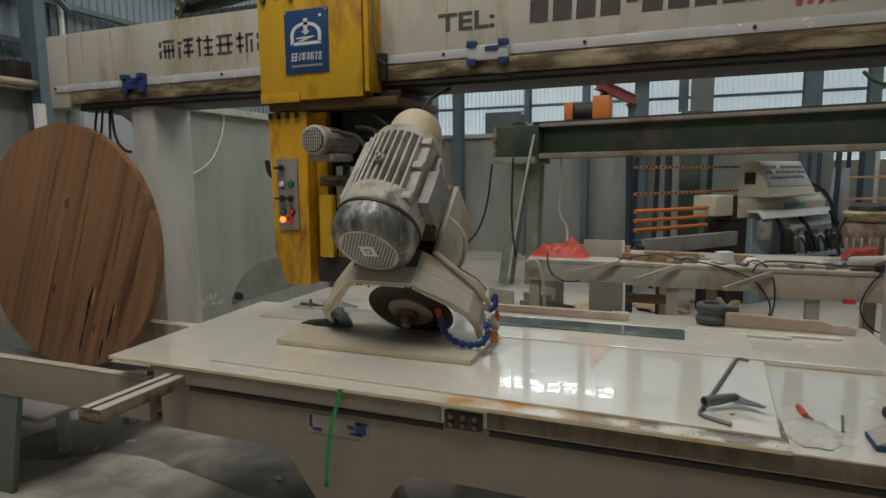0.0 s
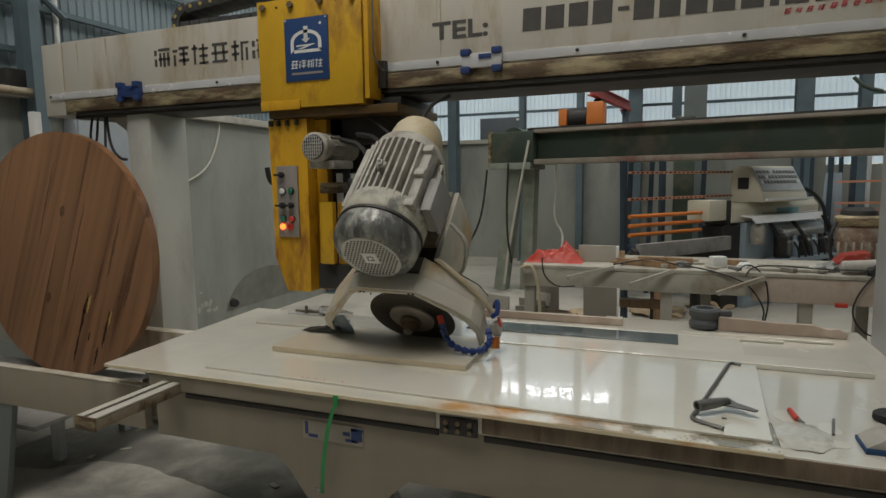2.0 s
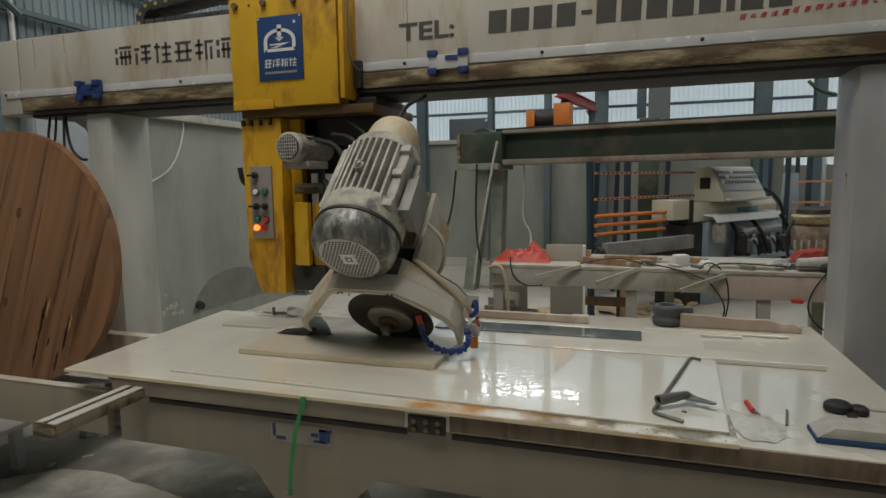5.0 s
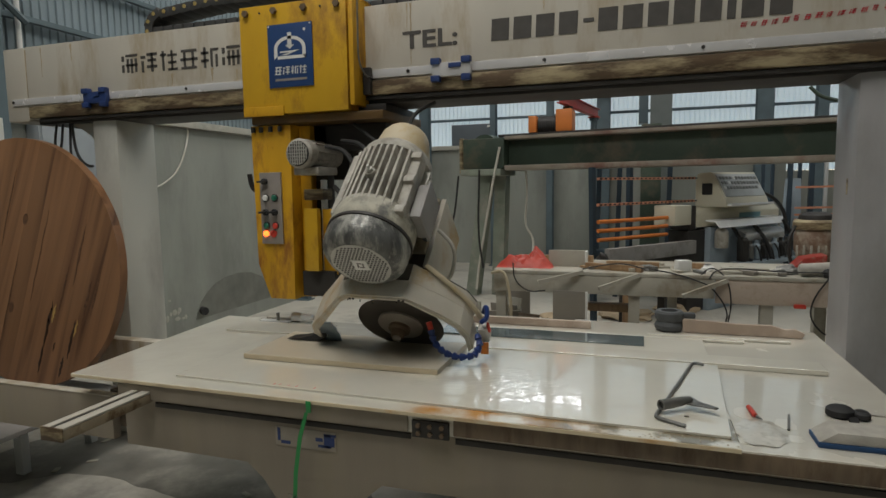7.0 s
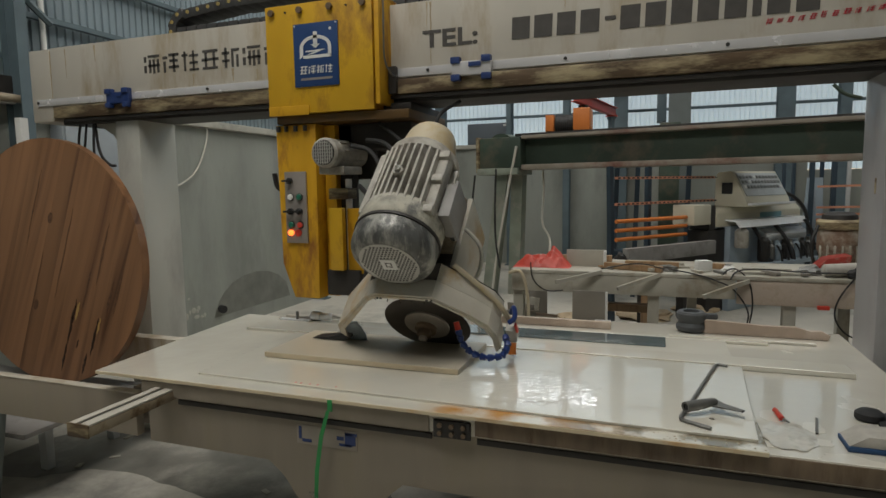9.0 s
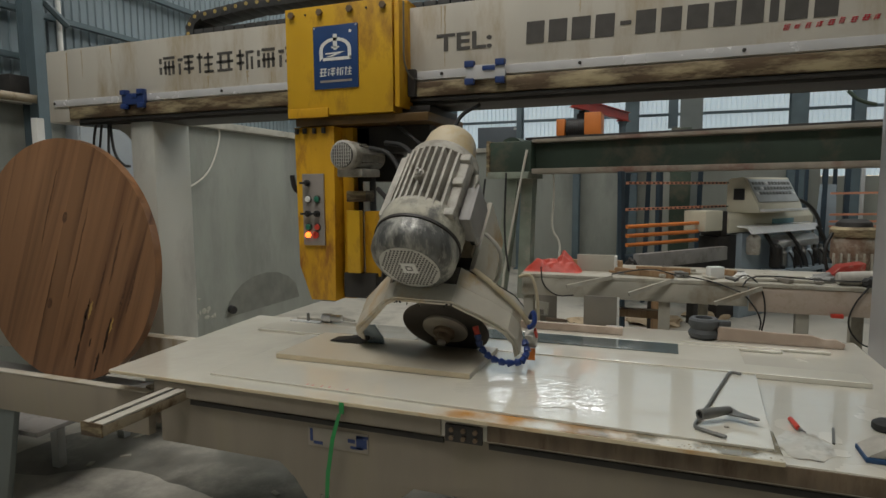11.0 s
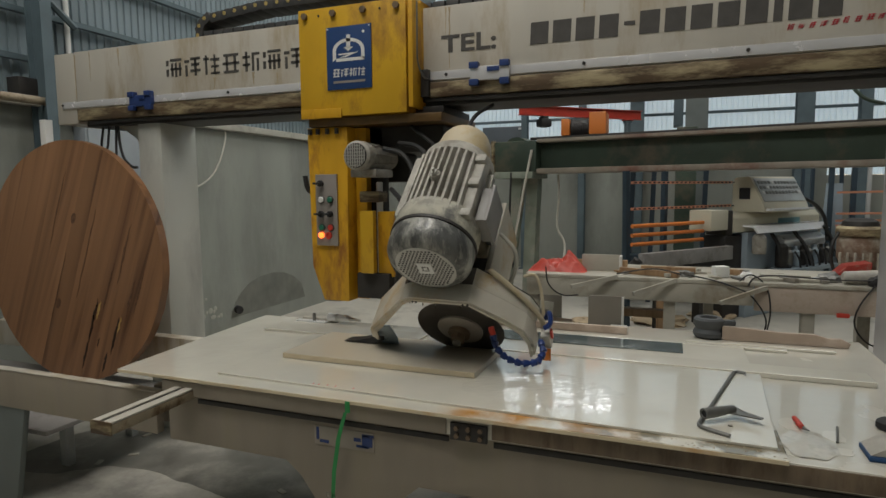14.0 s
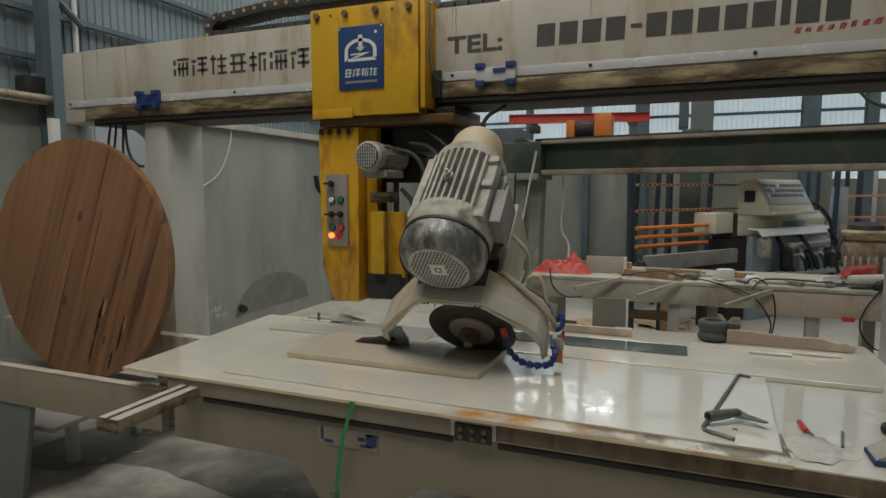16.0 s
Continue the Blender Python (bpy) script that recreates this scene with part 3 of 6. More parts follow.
# ---- saw table ----
FLAT = Matrix(((1, 0, 0, 0), (0, 0, 1, 0), (0, 1, 0, 0), (0, 0, 0, 1)))  # x, z of a prism laid down as x, y
TZ = 0.825
table = thing("saw_table", (-0.65, 2.8, 0), "splashed beige-grey steel saw table with slotted front", "machine table")
APRON = [(-2.0, 0.757), (-2.0, 0.545), (-1.40, 0.545), (-1.33, 0.49), (-1.22, 0.34), (-0.95, 0.34), (-0.90, 0.46), (-0.82, 0.53), (0.60, 0.53), (0.68, 0.46), (0.72, 0.34), (0.93, 0.34), (0.93, 0.757)]
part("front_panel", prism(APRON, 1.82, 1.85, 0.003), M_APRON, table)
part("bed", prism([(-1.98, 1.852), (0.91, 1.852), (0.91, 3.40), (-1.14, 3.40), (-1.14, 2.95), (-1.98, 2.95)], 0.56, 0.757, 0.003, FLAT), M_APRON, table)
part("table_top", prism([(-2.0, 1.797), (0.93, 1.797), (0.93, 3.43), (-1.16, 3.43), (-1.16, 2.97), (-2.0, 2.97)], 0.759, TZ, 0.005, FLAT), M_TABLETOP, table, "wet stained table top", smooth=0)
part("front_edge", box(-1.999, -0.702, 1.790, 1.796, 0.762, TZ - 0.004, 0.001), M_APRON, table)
part("stained_edge", box(-0.535, 0.929, 1.790, 1.796, 0.765, TZ - 0.004, 0.001), M_STAINEDGE, table, "brown water-stained front edge")
for _x in (-1.1, 0.82):
    for _y in (2.0, 3.28):
        part("leg", box(_x - 0.09, _x + 0.09, _y - 0.09, _y + 0.09, 0.0, 0.558, 0.006), M_APRON, table)
for _a, _b in ((-1.83, -0.70), (-0.535, 0.92)):
    part("slot", box(_a, _b, 1.812, 1.8195, 0.726, 0.746, 0.002), M_DARK, table, "dark slot in the front")
plate = part("fixing_plate", box(-0.685, -0.55, 1.785, 1.796, 0.748, 0.81, 0.003), M_DARK, table, "dark recessed plate with bolts")
for i in range(3):
    for _z in (0.765, 0.793):
        part("bolt", cyl((-0.66 + i * 0.043, 1.785, _z), (-0.66 + i * 0.043, 1.776, _z), 0.009, 6), M_NUT, plate)
part("sticker", box(-1.26, -1.0, 1.8165, 1.8195, 0.635, 0.71, 0.0005), M_STICKER, table, "worn pale sticker")
for _x, _z, _w, _h in ((-1.25, 0.655, 0.012, 0.05), (-1.235, 0.645, 0.04, 0.012), (-1.05, 0.65, 0.03, 0.05), (-1.085, 0.67, 0.03, 0.014), (-1.02, 0.655, 0.014, 0.035), (-1.075, 0.648, 0.05, 0.01), (-1.05, 0.692, 0.05, 0.01)):
    part("sticker_print", box(_x, _x + _w, 1.8145, 1.8162, _z, _z + _h, 0), M_BLUE, table, "torn blue print")
# guide arm that sticks out of the front corner
arm = part("guide_arm", box(-1.925, -1.83, 1.40, 1.815, 0.752, 0.79, 0.004), M_ARM, table, "stained channel arm")
part("edge_strip", box(-1.925, -1.893, 1.40, 1.815, 0.791, 0.799, 0.002), M_CREAM, arm)
part("edge_strip", box(-1.872, -1.83, 1.40, 1.815, 0.791, 0.799, 0.002), M_CREAM, arm)
part("groove", box(-1.892, -1.873, 1.402, 1.815, 0.7905, 0.793, 0), M_DARK, arm)
part("end_cap", box(-1.928, -1.827, 1.392, 1.399, 0.75, 0.80, 0.002), M_RAILDIRT, arm)

# ---- side frame ----
frame_l = thing("side_frame", (-3.0, 2.2, 0), "pale painted steel side frame beside the saw table", "steel frame")
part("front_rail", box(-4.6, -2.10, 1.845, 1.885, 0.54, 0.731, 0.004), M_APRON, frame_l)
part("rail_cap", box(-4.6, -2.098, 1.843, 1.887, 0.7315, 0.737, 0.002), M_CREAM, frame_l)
part("rear_rail", box(-4.6, -2.06, 2.76, 2.84, 0.51, 0.693, 0.006), M_CREAM, frame_l)
part("tray", box(-4.6, -2.95, 1.93, 2.758, 0.371, 0.396, 0.003), M_CONVEYOR, frame_l)
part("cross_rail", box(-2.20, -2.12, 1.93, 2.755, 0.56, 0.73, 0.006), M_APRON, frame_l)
for _x in (-3.31, -4.4):
    for _y in (2.30, 2.75):
        part("leg", box(_x - 0.03, _x + 0.03, _y - 0.025, _y + 0.025, 0.0, 0.369, 0.004), M_LEGPALE, frame_l)
part("brace", prism([(-3.45, 0.538), (-2.98, 0.538), (-3.10, 0.0), (-3.35, 0.0)], 1.852, 1.882, 0.004), M_STEELGREY, frame_l)

# ---- gantry ----
BY = 2.90
gantry = thing("saw_gantry", (-1.5, 3.05, 0), "cream painted gantry bridge with stencilled lettering on two legs", "gantry")
beam = part("beam", box(-3.80, 2.6, BY, BY + 0.34, 2.10, 2.565, 0.008), M_CREAM, gantry)
part("end_box", box(-3.99, -3.803, BY - 0.004, BY + 0.34, 2.085, 2.56, 0.008), M_CREAM, gantry)
part("rail", box(-3.78, 2.4, BY - 0.022, BY + 0.02, 2.10, 2.178, 0.008), M_RAILDIRT, gantry, "rusty oil-stained guide rail")
part("rail", box(-3.70, 2.4, BY - 0.012, BY + 0.022, 2.078, 2.097, 0.004), M_DARK, gantry, "black lower guide")
# a dark plate put in for the shade under the bridge
part("soffit", box(-3.75, 2.4, BY + 0.024, BY + 0.335, 2.062, 2.096, 0.004), M_DARK, gantry, "dark plate for the shade under the bridge")
part("strip", box(-3.93, 2.4, BY - 0.013, BY - 0.001, 2.188, 2.232, 0.003), M_GALV, gantry, "bright metal strip")
for i in range(9):
    _x = -3.93 + 0.705 * i + 0.01
    part("bolt", cyl((_x, BY - 0.013, 2.212), (_x, BY - 0.018, 2.212), 0.009, 8), M_DARK, beam)
for _x0, _x1 in ((-3.28, -3.095), (-0.96, -0.755)):
    clamp = part("stop_clamp", box(_x0, _x1, BY - 0.045, BY - 0.014, 2.165, 2.235, 0.006), M_GALV if _x0 > -2 else M_BLUE, gantry, "blue plastic rail clamp")
    for _x in (_x0 + 0.02, _x1 - 0.025):
        part("jaw", box(_x - 0.025, _x + 0.025, BY - 0.055, BY - 0.014, 2.225, 2.258, 0.006), M_BLUE, clamp)
        part("jaw", box(_x - 0.025, _x + 0.025, BY - 0.055, BY - 0.024, 2.14, 2.172, 0.006), M_BLUE, clamp)
    part("grip", box(_x0 + 0.09, _x1 - 0.05, BY - 0.052, BY - 0.046, 2.205, 2.228, 0.002), M_BLUE, clamp)
leg = part("leg", box(0.925, 1.42, 2.925, 3.235, 0, 2.097, 0.03), M_LEGSHADE, gantry, "box leg painted darker for its shaded side")
part("scuff", box(0.9235, 0.9245, 3.0, 3.02, 1.55, 1.62, 0), M_RAILDIRT, leg)
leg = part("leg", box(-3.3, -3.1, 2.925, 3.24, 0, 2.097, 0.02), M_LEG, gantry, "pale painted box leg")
part("gusset", prism([(-3.66, 2.097), (-3.302, 2.097), (-3.302, 1.82), (-3.325, 1.91), (-3.375, 1.98), (-3.46, 2.03), (-3.56, 2.06)], 2.98, 3.16, 0.004), M_LEG, gantry)
part("cable", tube([(-3.62, 2.95, 2.098), (-3.66, 2.94, 1.9), (-3.6, 2.94, 1.86), (-3.57, 2.95, 2.098)], 0.008), M_CABLE, gantry)
part("cable", tube([(-3.5, 2.95, 2.098), (-3.46, 2.93, 1.86), (-3.36, 2.92, 1.78), (-3.32, 2.93, 1.78)], 0.009), M_CABLE, gantry)
part("cable", tube([(-3.52, 2.96, 2.098), (-3.5, 2.92, 1.8), (-3.4, 2.9, 1.62), (-3.33, 2.9, 1.5)], 0.008), M_CABLE, gantry)


def lettering(text, size, m, material, parent, name="lettering", depth=0.001):
    """Raised letters in the built-in font; m puts the x, y of the text where they belong."""
    cu = bpy.data.curves.new(name, "FONT")
    cu.body, cu.size, cu.extrude, cu.offset = text, size, depth, 0.0028
    ob = bpy.data.objects.new(name, cu)
    scene.collection.objects.link(ob)
    bpy.context.view_layer.update()
    me = bpy.data.meshes.new_from_object(ob.evaluated_get(bpy.context.evaluated_depsgraph_get()))
    bpy.data.objects.remove(ob)
    bm = bmesh.new()
    bm.from_mesh(me)
    bmesh.ops.transform(bm, matrix=m, verts=bm.verts[:])
    return part(name, bm, material, parent, smooth=0)


def face_bar(x0, x1, z0, z1, y, material, parent, name="print_bar", slant=0.0):
    return part(name, prism([(x0, z0), (x1, z0), (x1 + slant, z1), (x0 + slant, z1)], y - 0.0015, y), material, parent, smooth=0)


# the word and bars in place of the numbers
lettering("TEL:", 0.120, pose(-1.13, BY - 0.0015, 2.328, 90) @ Matrix.Diagonal((1.38, 1, 1, 1)), M_INK, beam)
_x = -0.66
for i in range(13):
    if i == 4:
        face_bar(_x + 0.005, _x + 0.055, 2.372, 2.390, BY - 0.001, M_INK, beam)
        _x += 0.072
        continue
    if i in (10,):
        _w = 0.035
    else:
        _w = 0.088
    face_bar(_x, _x + _w, 2.325, 2.43, BY - 0.001, M_INK, beam, slant=0.004)
    _x += _w + 0.022
# company name and handwriting as plain clusters of bars
BARS = (((0.0, 0.30, 0.70, 0.84), (0.04, 0.18, 0.0, 0.58), (0.38, 1.0, 0.82, 0.96), (0.42, 0.94, 0.52, 0.66), (0.36, 1.0, 0.20, 0.34), (0.62, 0.76, 0.0, 0.96)),
        ((0.0, 0.16, 0.62, 0.90), (0.0, 0.16, 0.06, 0.44), (0.26, 1.0, 0.84, 0.97), (0.32, 0.46, 0.04, 0.74), (0.56, 0.70, 0.0, 0.74), (0.82, 0.96, 0.04, 0.74), (0.26, 1.0, 0.36, 0.48)),
        ((0.06, 0.96, 0.84, 0.97), (0.18, 0.32, 0.12, 0.84), (0.66, 0.80, 0.12, 0.84), (0.0, 1.0, 0.42, 0.55), (0.04, 0.94, 0.0, 0.12)),
        ((0.0, 0.44, 0.66, 0.79), (0.15, 0.29, 0.0, 1.0), (0.0, 0.44, 0.28, 0.41), (0.54, 0.67, 0.0, 0.92), (0.67, 1.0, 0.80, 0.92), (0.82, 0.95, 0.0, 0.62)),
        ((0.0, 0.36, 0.74, 0.87), (0.11, 0.24, 0.0, 1.0), (0.44, 1.0, 0.70, 0.82), (0.46, 0.96, 0.34, 0.46), (0.64, 0.76, 0.0, 1.0), (0.44, 1.0, 0.0, 0.11)))


def mark(x, z, w, h, kind, y, material, parent, name="print_bar", slant=0.0):
    bm = bmesh.new()
    for a, b, c, d in BARS[kind]:
        prism([(x + a * w + slant * c, z + c * h), (x + b * w + slant * c, z + c * h), (x + b * w + slant * d, z + d * h), (x + a * w + slant * d, z + d * h)], y - 0.0015, y, 0, None, bm)
    return part(name, bm, material, parent, smooth=0)


for i, k in enumerate((1, 0, 4, 2, 3, 1, 0, 3)):
    mark(-2.995 + i * 0.148, 2.334 - 0.002 * i, 0.124, 0.116, k, BY - 0.001, M_INK, beam)
random.seed(61)
for i in range(17):
    _w = random.uniform(0.018, 0.030)
    mark(0.455 + i * 0.041, 2.283 + 0.002 * i + random.uniform(-0.003, 0.003), _w, random.uniform(0.018, 0.028), random.choice((0, 2, 3, 4)), BY - 0.001, M_REDINK, beam, "handwriting", 0.008)

# rust runs on the paint of the bridge
random.seed(77)
for x0_, z1_, z0_, w_ in ((-3.80, 2.545, 2.24, 0.011), (-3.815, 2.54, 2.32, 0.006), (-3.66, 2.55, 2.36, 0.007), (-3.40, 2.552, 2.44, 0.010), (-1.085, 2.555, 2.245, 0.008), (-1.105, 2.555, 2.40, 0.005), (-0.40, 2.555, 2.45, 0.008), (-2.62, 2.31, 2.24, 0.010), (-2.33, 2.32, 2.245, 0.013), (-2.16, 2.30, 2.24, 0.009)):
    n_ = 9
    mid = [(x0_ + random.uniform(-0.002, 0.002), z1_ + (z0_ - z1_) * k / n_, w_ * (1 - 0.75 * k / n_) * random.uniform(0.5, 1.0)) for k in range(n_ + 1)]
    part("rust_run", prism([(x - w, z) for x, z, w in mid] + [(x + w, z) for x, z, w in mid[::-1]], BY - 0.0008, BY - 0.0001), M_RUSTRUN, beam, smooth=0)

# ---- cable chain on the beam ----
chain = thing("cable_chain", (-2.4, 3.08, 2.57), "black plastic cable chain lying on the beam", "cable chain")
for i in range(26):
    if i < 3:
        _a = -2.97 + [0.0, 0.012, 0.055][i], 2.60 + [0.0, 0.055, 0.095][i]
        _rot = [-80, -55, -30][i]
    else:
        _a = -2.97 + 0.055 + (i - 2) * 0.078, 2.695 + 0.035 * min(1, (i - 2) / 5)
        _rot = -8 if i < 8 else 0
    link_m = pose(_a[0], 3.08, _a[1], 0, _rot, 0)
    ln = part("chain_link", box(-0.042, 0.042, -0.085, 0.085, -0.03, 0.03, 0.012, link_m), M_CHAIN, chain)
    part("pin", cyl(link_m @ Vector((0, -0.085, 0.005)), link_m @ Vector((0, -0.089, 0.005)), 0.012, 8), M_PIN, ln, "yellowish pin")
for i in range(24):
    _x = -2.9 + i * 0.078
    part("chain_link", box(_x - 0.036, _x + 0.036, 3.0, 3.16, 2.572, 2.625, 0.01), M_CHAIN, chain)

# ---- carriage with motor and blade ----
carriage = thing("saw_carriage", (-1.7, 2.9, 2.3), "yellow bridge saw carriage with tilted motor, guard and blade", "saw carriage")
housing = part("housing", box(-2.018, -1.380, 2.752, 2.872, 2.015, 2.585, 0.006), M_YELLOW, carriage, "yellow painted sheet housing")
part("side_plate", box(-1.371, -1.345, 2.755, 3.32, 2.04, 2.58, 0.004), M_YELLOW2, carriage)
part("top_plate", box(-2.01, -1.35, 2.875, 3.34, 2.58, 2.60, 0.004), M_YELLOW2, carriage)
part("saddle", box(-1.99, -1.20, 2.78, 3.34, 1.965, 2.010, 0.006), M_OILYELLOW, carriage, "oily yellow slide plate")
# dark filler added to close the bright gap between saddle and bridge
part("gap_filler", box(-1.98, -1.23, 2.885, 3.32, 2.0115, 2.056, 0.004), M_DARK, carriage)
part("saddle_block", box(-1.74, -1.25, 2.93, 3.3, 1.82, 1.962, 0.008), M_DARK, carriage, "dark oily slide block")
part("lip", box(-2.012, -1.76, 2.742, 2.752, 2.005, 2.055, 0.003), M_YELLOW2, housing, "rusty scraped lip")
part("wiper", box(-1.343, -1.30, 2.85, 2.885, 2.10, 2.24, 0.004), M_DARK, carriage)
part("wiper", box(-2.04, -2.017, 2.85, 2.885, 2.12, 2.24, 0.004), M_YELLOW2, carriage)
for _x in (-1.975, -1.80, -1.62, -1.43):
    part("bolt", cyl((_x, 2.752, 2.548), (_x, 2.735, 2.548), 0.018, 6), M_NUT, housing, "rusty bolt head")
for _x in (-1.89, -1.525):
    part("bolt", cyl((_x, 2.752, 2.545), (_x, 2.748, 2.545), 0.006, 8), M_DARK, housing)
for _x in (-1.99, -1.94, -1.88, -1.82):
    part("bolt", cyl((_x, 2.79, 1.955), (_x, 2.79, 1.925), 0.013, 6), M_DARK, carriage)
sign = part("sign_plate", box(-1.842, -1.574, 2.744, 2.7515, 2.150, 2.476, 0.003), M_BLUEPLATE, housing, "blue enamel sign with white emblem")
SY = 2.7438


def emblem(poly):
    part("emblem", prism(poly, SY - 0.0012, SY), M_WHITE, sign, smooth=0)


_cx = -1.708
_o = [(_cx - 0.095, 2.295), (_cx - 0.095, 2.35)] + [(_cx - 0.095 * math.cos(a), 2.35 + 0.062 * math.sin(a)) for a in [math.pi * k / 12 for k in range(1, 12)]] + [(_cx + 0.095, 2.35), (_cx + 0.095, 2.295)]
_i = [(_cx + 0.075, 2.312), (_cx + 0.075, 2.35)] + [(_cx + 0.075 * math.cos(a), 2.35 + 0.045 * math.sin(a)) for a in [math.pi * k / 12 for k in range(1, 12)]] + [(_cx - 0.075, 2.35), (_cx - 0.075, 2.312)]
for k in range(len(_o) - 1):
    emblem([_o[k], _o[k + 1], _i[len(_i) - 2 - k], _i[len(_i) - 1 - k]])
emblem([(_cx - 0.075, 2.295), (_cx + 0.095, 2.295), (_cx + 0.095, 2.311), (_cx - 0.075, 2.311)])
emblem([(_cx - 0.012, 2.36), (_cx + 0.012, 2.36), (_cx + 0.012, 2.43), (_cx - 0.012, 2.43)])
emblem([(_cx, 2.345), (_cx + 0.028, 2.366), (_cx - 0.028, 2.366)])
emblem([(_cx - 0.06, 2.335), (_cx + 0.06, 2.338), (_cx - 0.02, 2.315), (_cx - 0.055, 2.315), (_cx, 2.328), (_cx - 0.06, 2.328)])
for k, q in enumerate((2, 0, 3, 4)):
    mark(_cx - 0.098 + k * 0.05, 2.216, 0.043, 0.042, q, SY, M_WHITE, sign, "emblem", 0.004)
part("sign_line", prism([(_cx - 0.095, 2.183), (_cx + 0.095, 2.183), (_cx + 0.097, 2.195), (_cx - 0.093, 2.195)], SY - 0.001, SY), M_PANELGREY, sign, smooth=0)
part("emblem", cyl((_cx + 0.09, SY, 2.438), (_cx + 0.09, SY - 0.001, 2.438), 0.008, 12), M_WHITE, sign)
for _x in (-1.832, -1.584):
    part("rivet", cyl((_x, 2.744, 2.466), (_x, 2.741, 2.466), 0.005, 8), M_STEEL, sign)

for _pts in ([(-2.026, 2.83, 2.56), (-2.034, 2.80, 2.42), (-2.030, 2.81, 2.25), (-2.045, 2.83, 2.16)], [(-1.338, 2.80, 2.57), (-1.330, 2.78, 2.40), (-1.336, 2.79, 2.26), (-1.315, 2.83, 2.19), (-1.30, 2.87, 2.19)]):
    part("wire", tube(_pts, 0.005, 6), M_TOOL, carriage, "thin grey limit switch wire")
column = part("column", prism([(-2.013, 1.962), (-1.760, 1.962), (-1.772, 0.995), (-1.932, 0.995), (-2.003, 1.19)], 2.80, 3.0, 0.006), M_YELLOW2, carriage, "yellow painted post with drips and rust")
part("back_post", box(-1.758, -1.688, 2.88, 3.02, 1.0, 1.96, 0.006), M_YELLOW2, carriage)
part("guide", box(-1.695, -1.61, 2.93, 3.0, 1.05, 1.96, 0.004), M_DARK, carriage, "dark vertical guide")
part("lift_screw", cyl((-1.60, 2.86, 1.1), (-1.60, 2.86, 1.66), 0.018, 14), M_STEEL, carriage, "steel lifting screw")
part("slide_plate", box(-1.672, -1.592, 2.76, 2.80, 1.165, 1.505, 0.005), M_YELLOW, carriage, "yellow slide cover")
part("slide_plate", box(-1.60, -1.50, 2.83, 2.87, 1.14, 1.50, 0.005), M_YELLOW2, carriage)
part("slide_block", box(-1.70, -1.58, 2.81, 2.92, 1.55, 1.61, 0.008), M_RAILDIRT, carriage)
part("slide_block", box(-1.72, -1.52, 2.80, 2.95, 1.02, 1.16, 0.008), M_DARK, carriage)
panel = part("control_panel", box(-1.963, -1.826, 2.786, 2.799, 1.308, 1.705, 0.004), M_PANELGREY, carriage, "grey control panel with knobs and buttons")
for _z, kinds in ((1.655, "k."), (1.565, "wg"), (1.485, "kk"), (1.41, "gr")):
    for _x, kd in zip((-1.925, -1.868), kinds):
        if kd == "k":
            kn = part("knob", cyl((_x, 2.786, _z), (_x, 2.766, _z), 0.018, 14, bevel=0.003), M_BLACK, panel)
            part("lever", box(_x - 0.035, _x + 0.012, 2.752, 2.766, _z - 0.006, _z + 0.006, 0.003), M_BLACK, kn)
        elif kd in "wgr":
            part("button", cyl((_x, 2.786, _z), (_x, 2.772, _z), 0.017, 14, bevel=0.004), {"w": M_WHITE, "g": M_GREENBTN, "r": M_RED}[kd], panel)
            part("button_ring", cyl((_x, 2.7865, _z), (_x, 2.780, _z), 0.021, 14), M_DARK, panel)
part("indicator_lamp", lathe([(0.016, 0), (0.016, 0.010), (0.011, 0.018), (0.004, 0.020)], 16, pose(-1.930, 2.786, 1.366, 90)), M_LAMPRED, panel, "lit orange-red indicator lamp")
part("lamp_ring", lathe([(0.02, 0), (0.02, 0.008), (0.013, 0.008), (0.013, 0.003)], 16, pose(-1.882, 2.786, 1.366, 90)), M_RED, panel)
part("hand_lever", tube([(-2.014, 2.85, 1.60), (-2.045, 2.83, 1.62), (-2.050, 2.82, 1.70)], 0.014), M_BLACK, carriage, "black hand lever")

# small lift motor
sm = part("lift_motor", lathe([(0.060, -0.38), (0.068, -0.37), (0.068, -0.10), (0.074, -0.09), (0.078, -0.075), (0.078, -0.012), (0.066, 0.0)], 32, pose(-1.632, 2.66, 1.795, 90)), M_MOTOR, carriage, "small dusty grey electric motor")
for k in range(9):
    a = math.pi * 2 * k / 9
    part("fin", box(-0.004, 0.004, 0.10, 0.35, 0.066, 0.077, 0.001, pose(-1.632, 2.66, 1.795, 0, math.degrees(a), 0)), M_MOTOR, sm)
part("grille", lathe([(0.064, 0), (0.064, 0.003), (0.03, 0.006), (0.002, 0.007)], 28, pose(-1.632, 2.659, 1.795, 90)), M_DARK, sm)
for k in range(-4, 5):
    h = math.sqrt(max(0.0, 0.062 ** 2 - (k * 0.0135) ** 2))
    part("grille_bar", box(-1.632 + k * 0.0135 - 0.003, -1.632 + k * 0.0135 + 0.003, 2.648, 2.652, 1.795 - h, 1.795 + h, 0.0008), M_GRILLE, sm)
for k in range(-3, 4):
    h = math.sqrt(max(0.0, 0.062 ** 2 - (k * 0.017) ** 2))
    part("grille_bar", box(-1.632 - h, -1.632 + h, 2.645, 2.6478, 1.795 + k * 0.017 - 0.0025, 1.795 + k * 0.017 + 0.0025, 0.0008), M_GRILLE, sm)
part("foot", box(-1.70, -1.55, 2.72, 2.93, 1.685, 1.725, 0.006), M_MOTOR, sm)
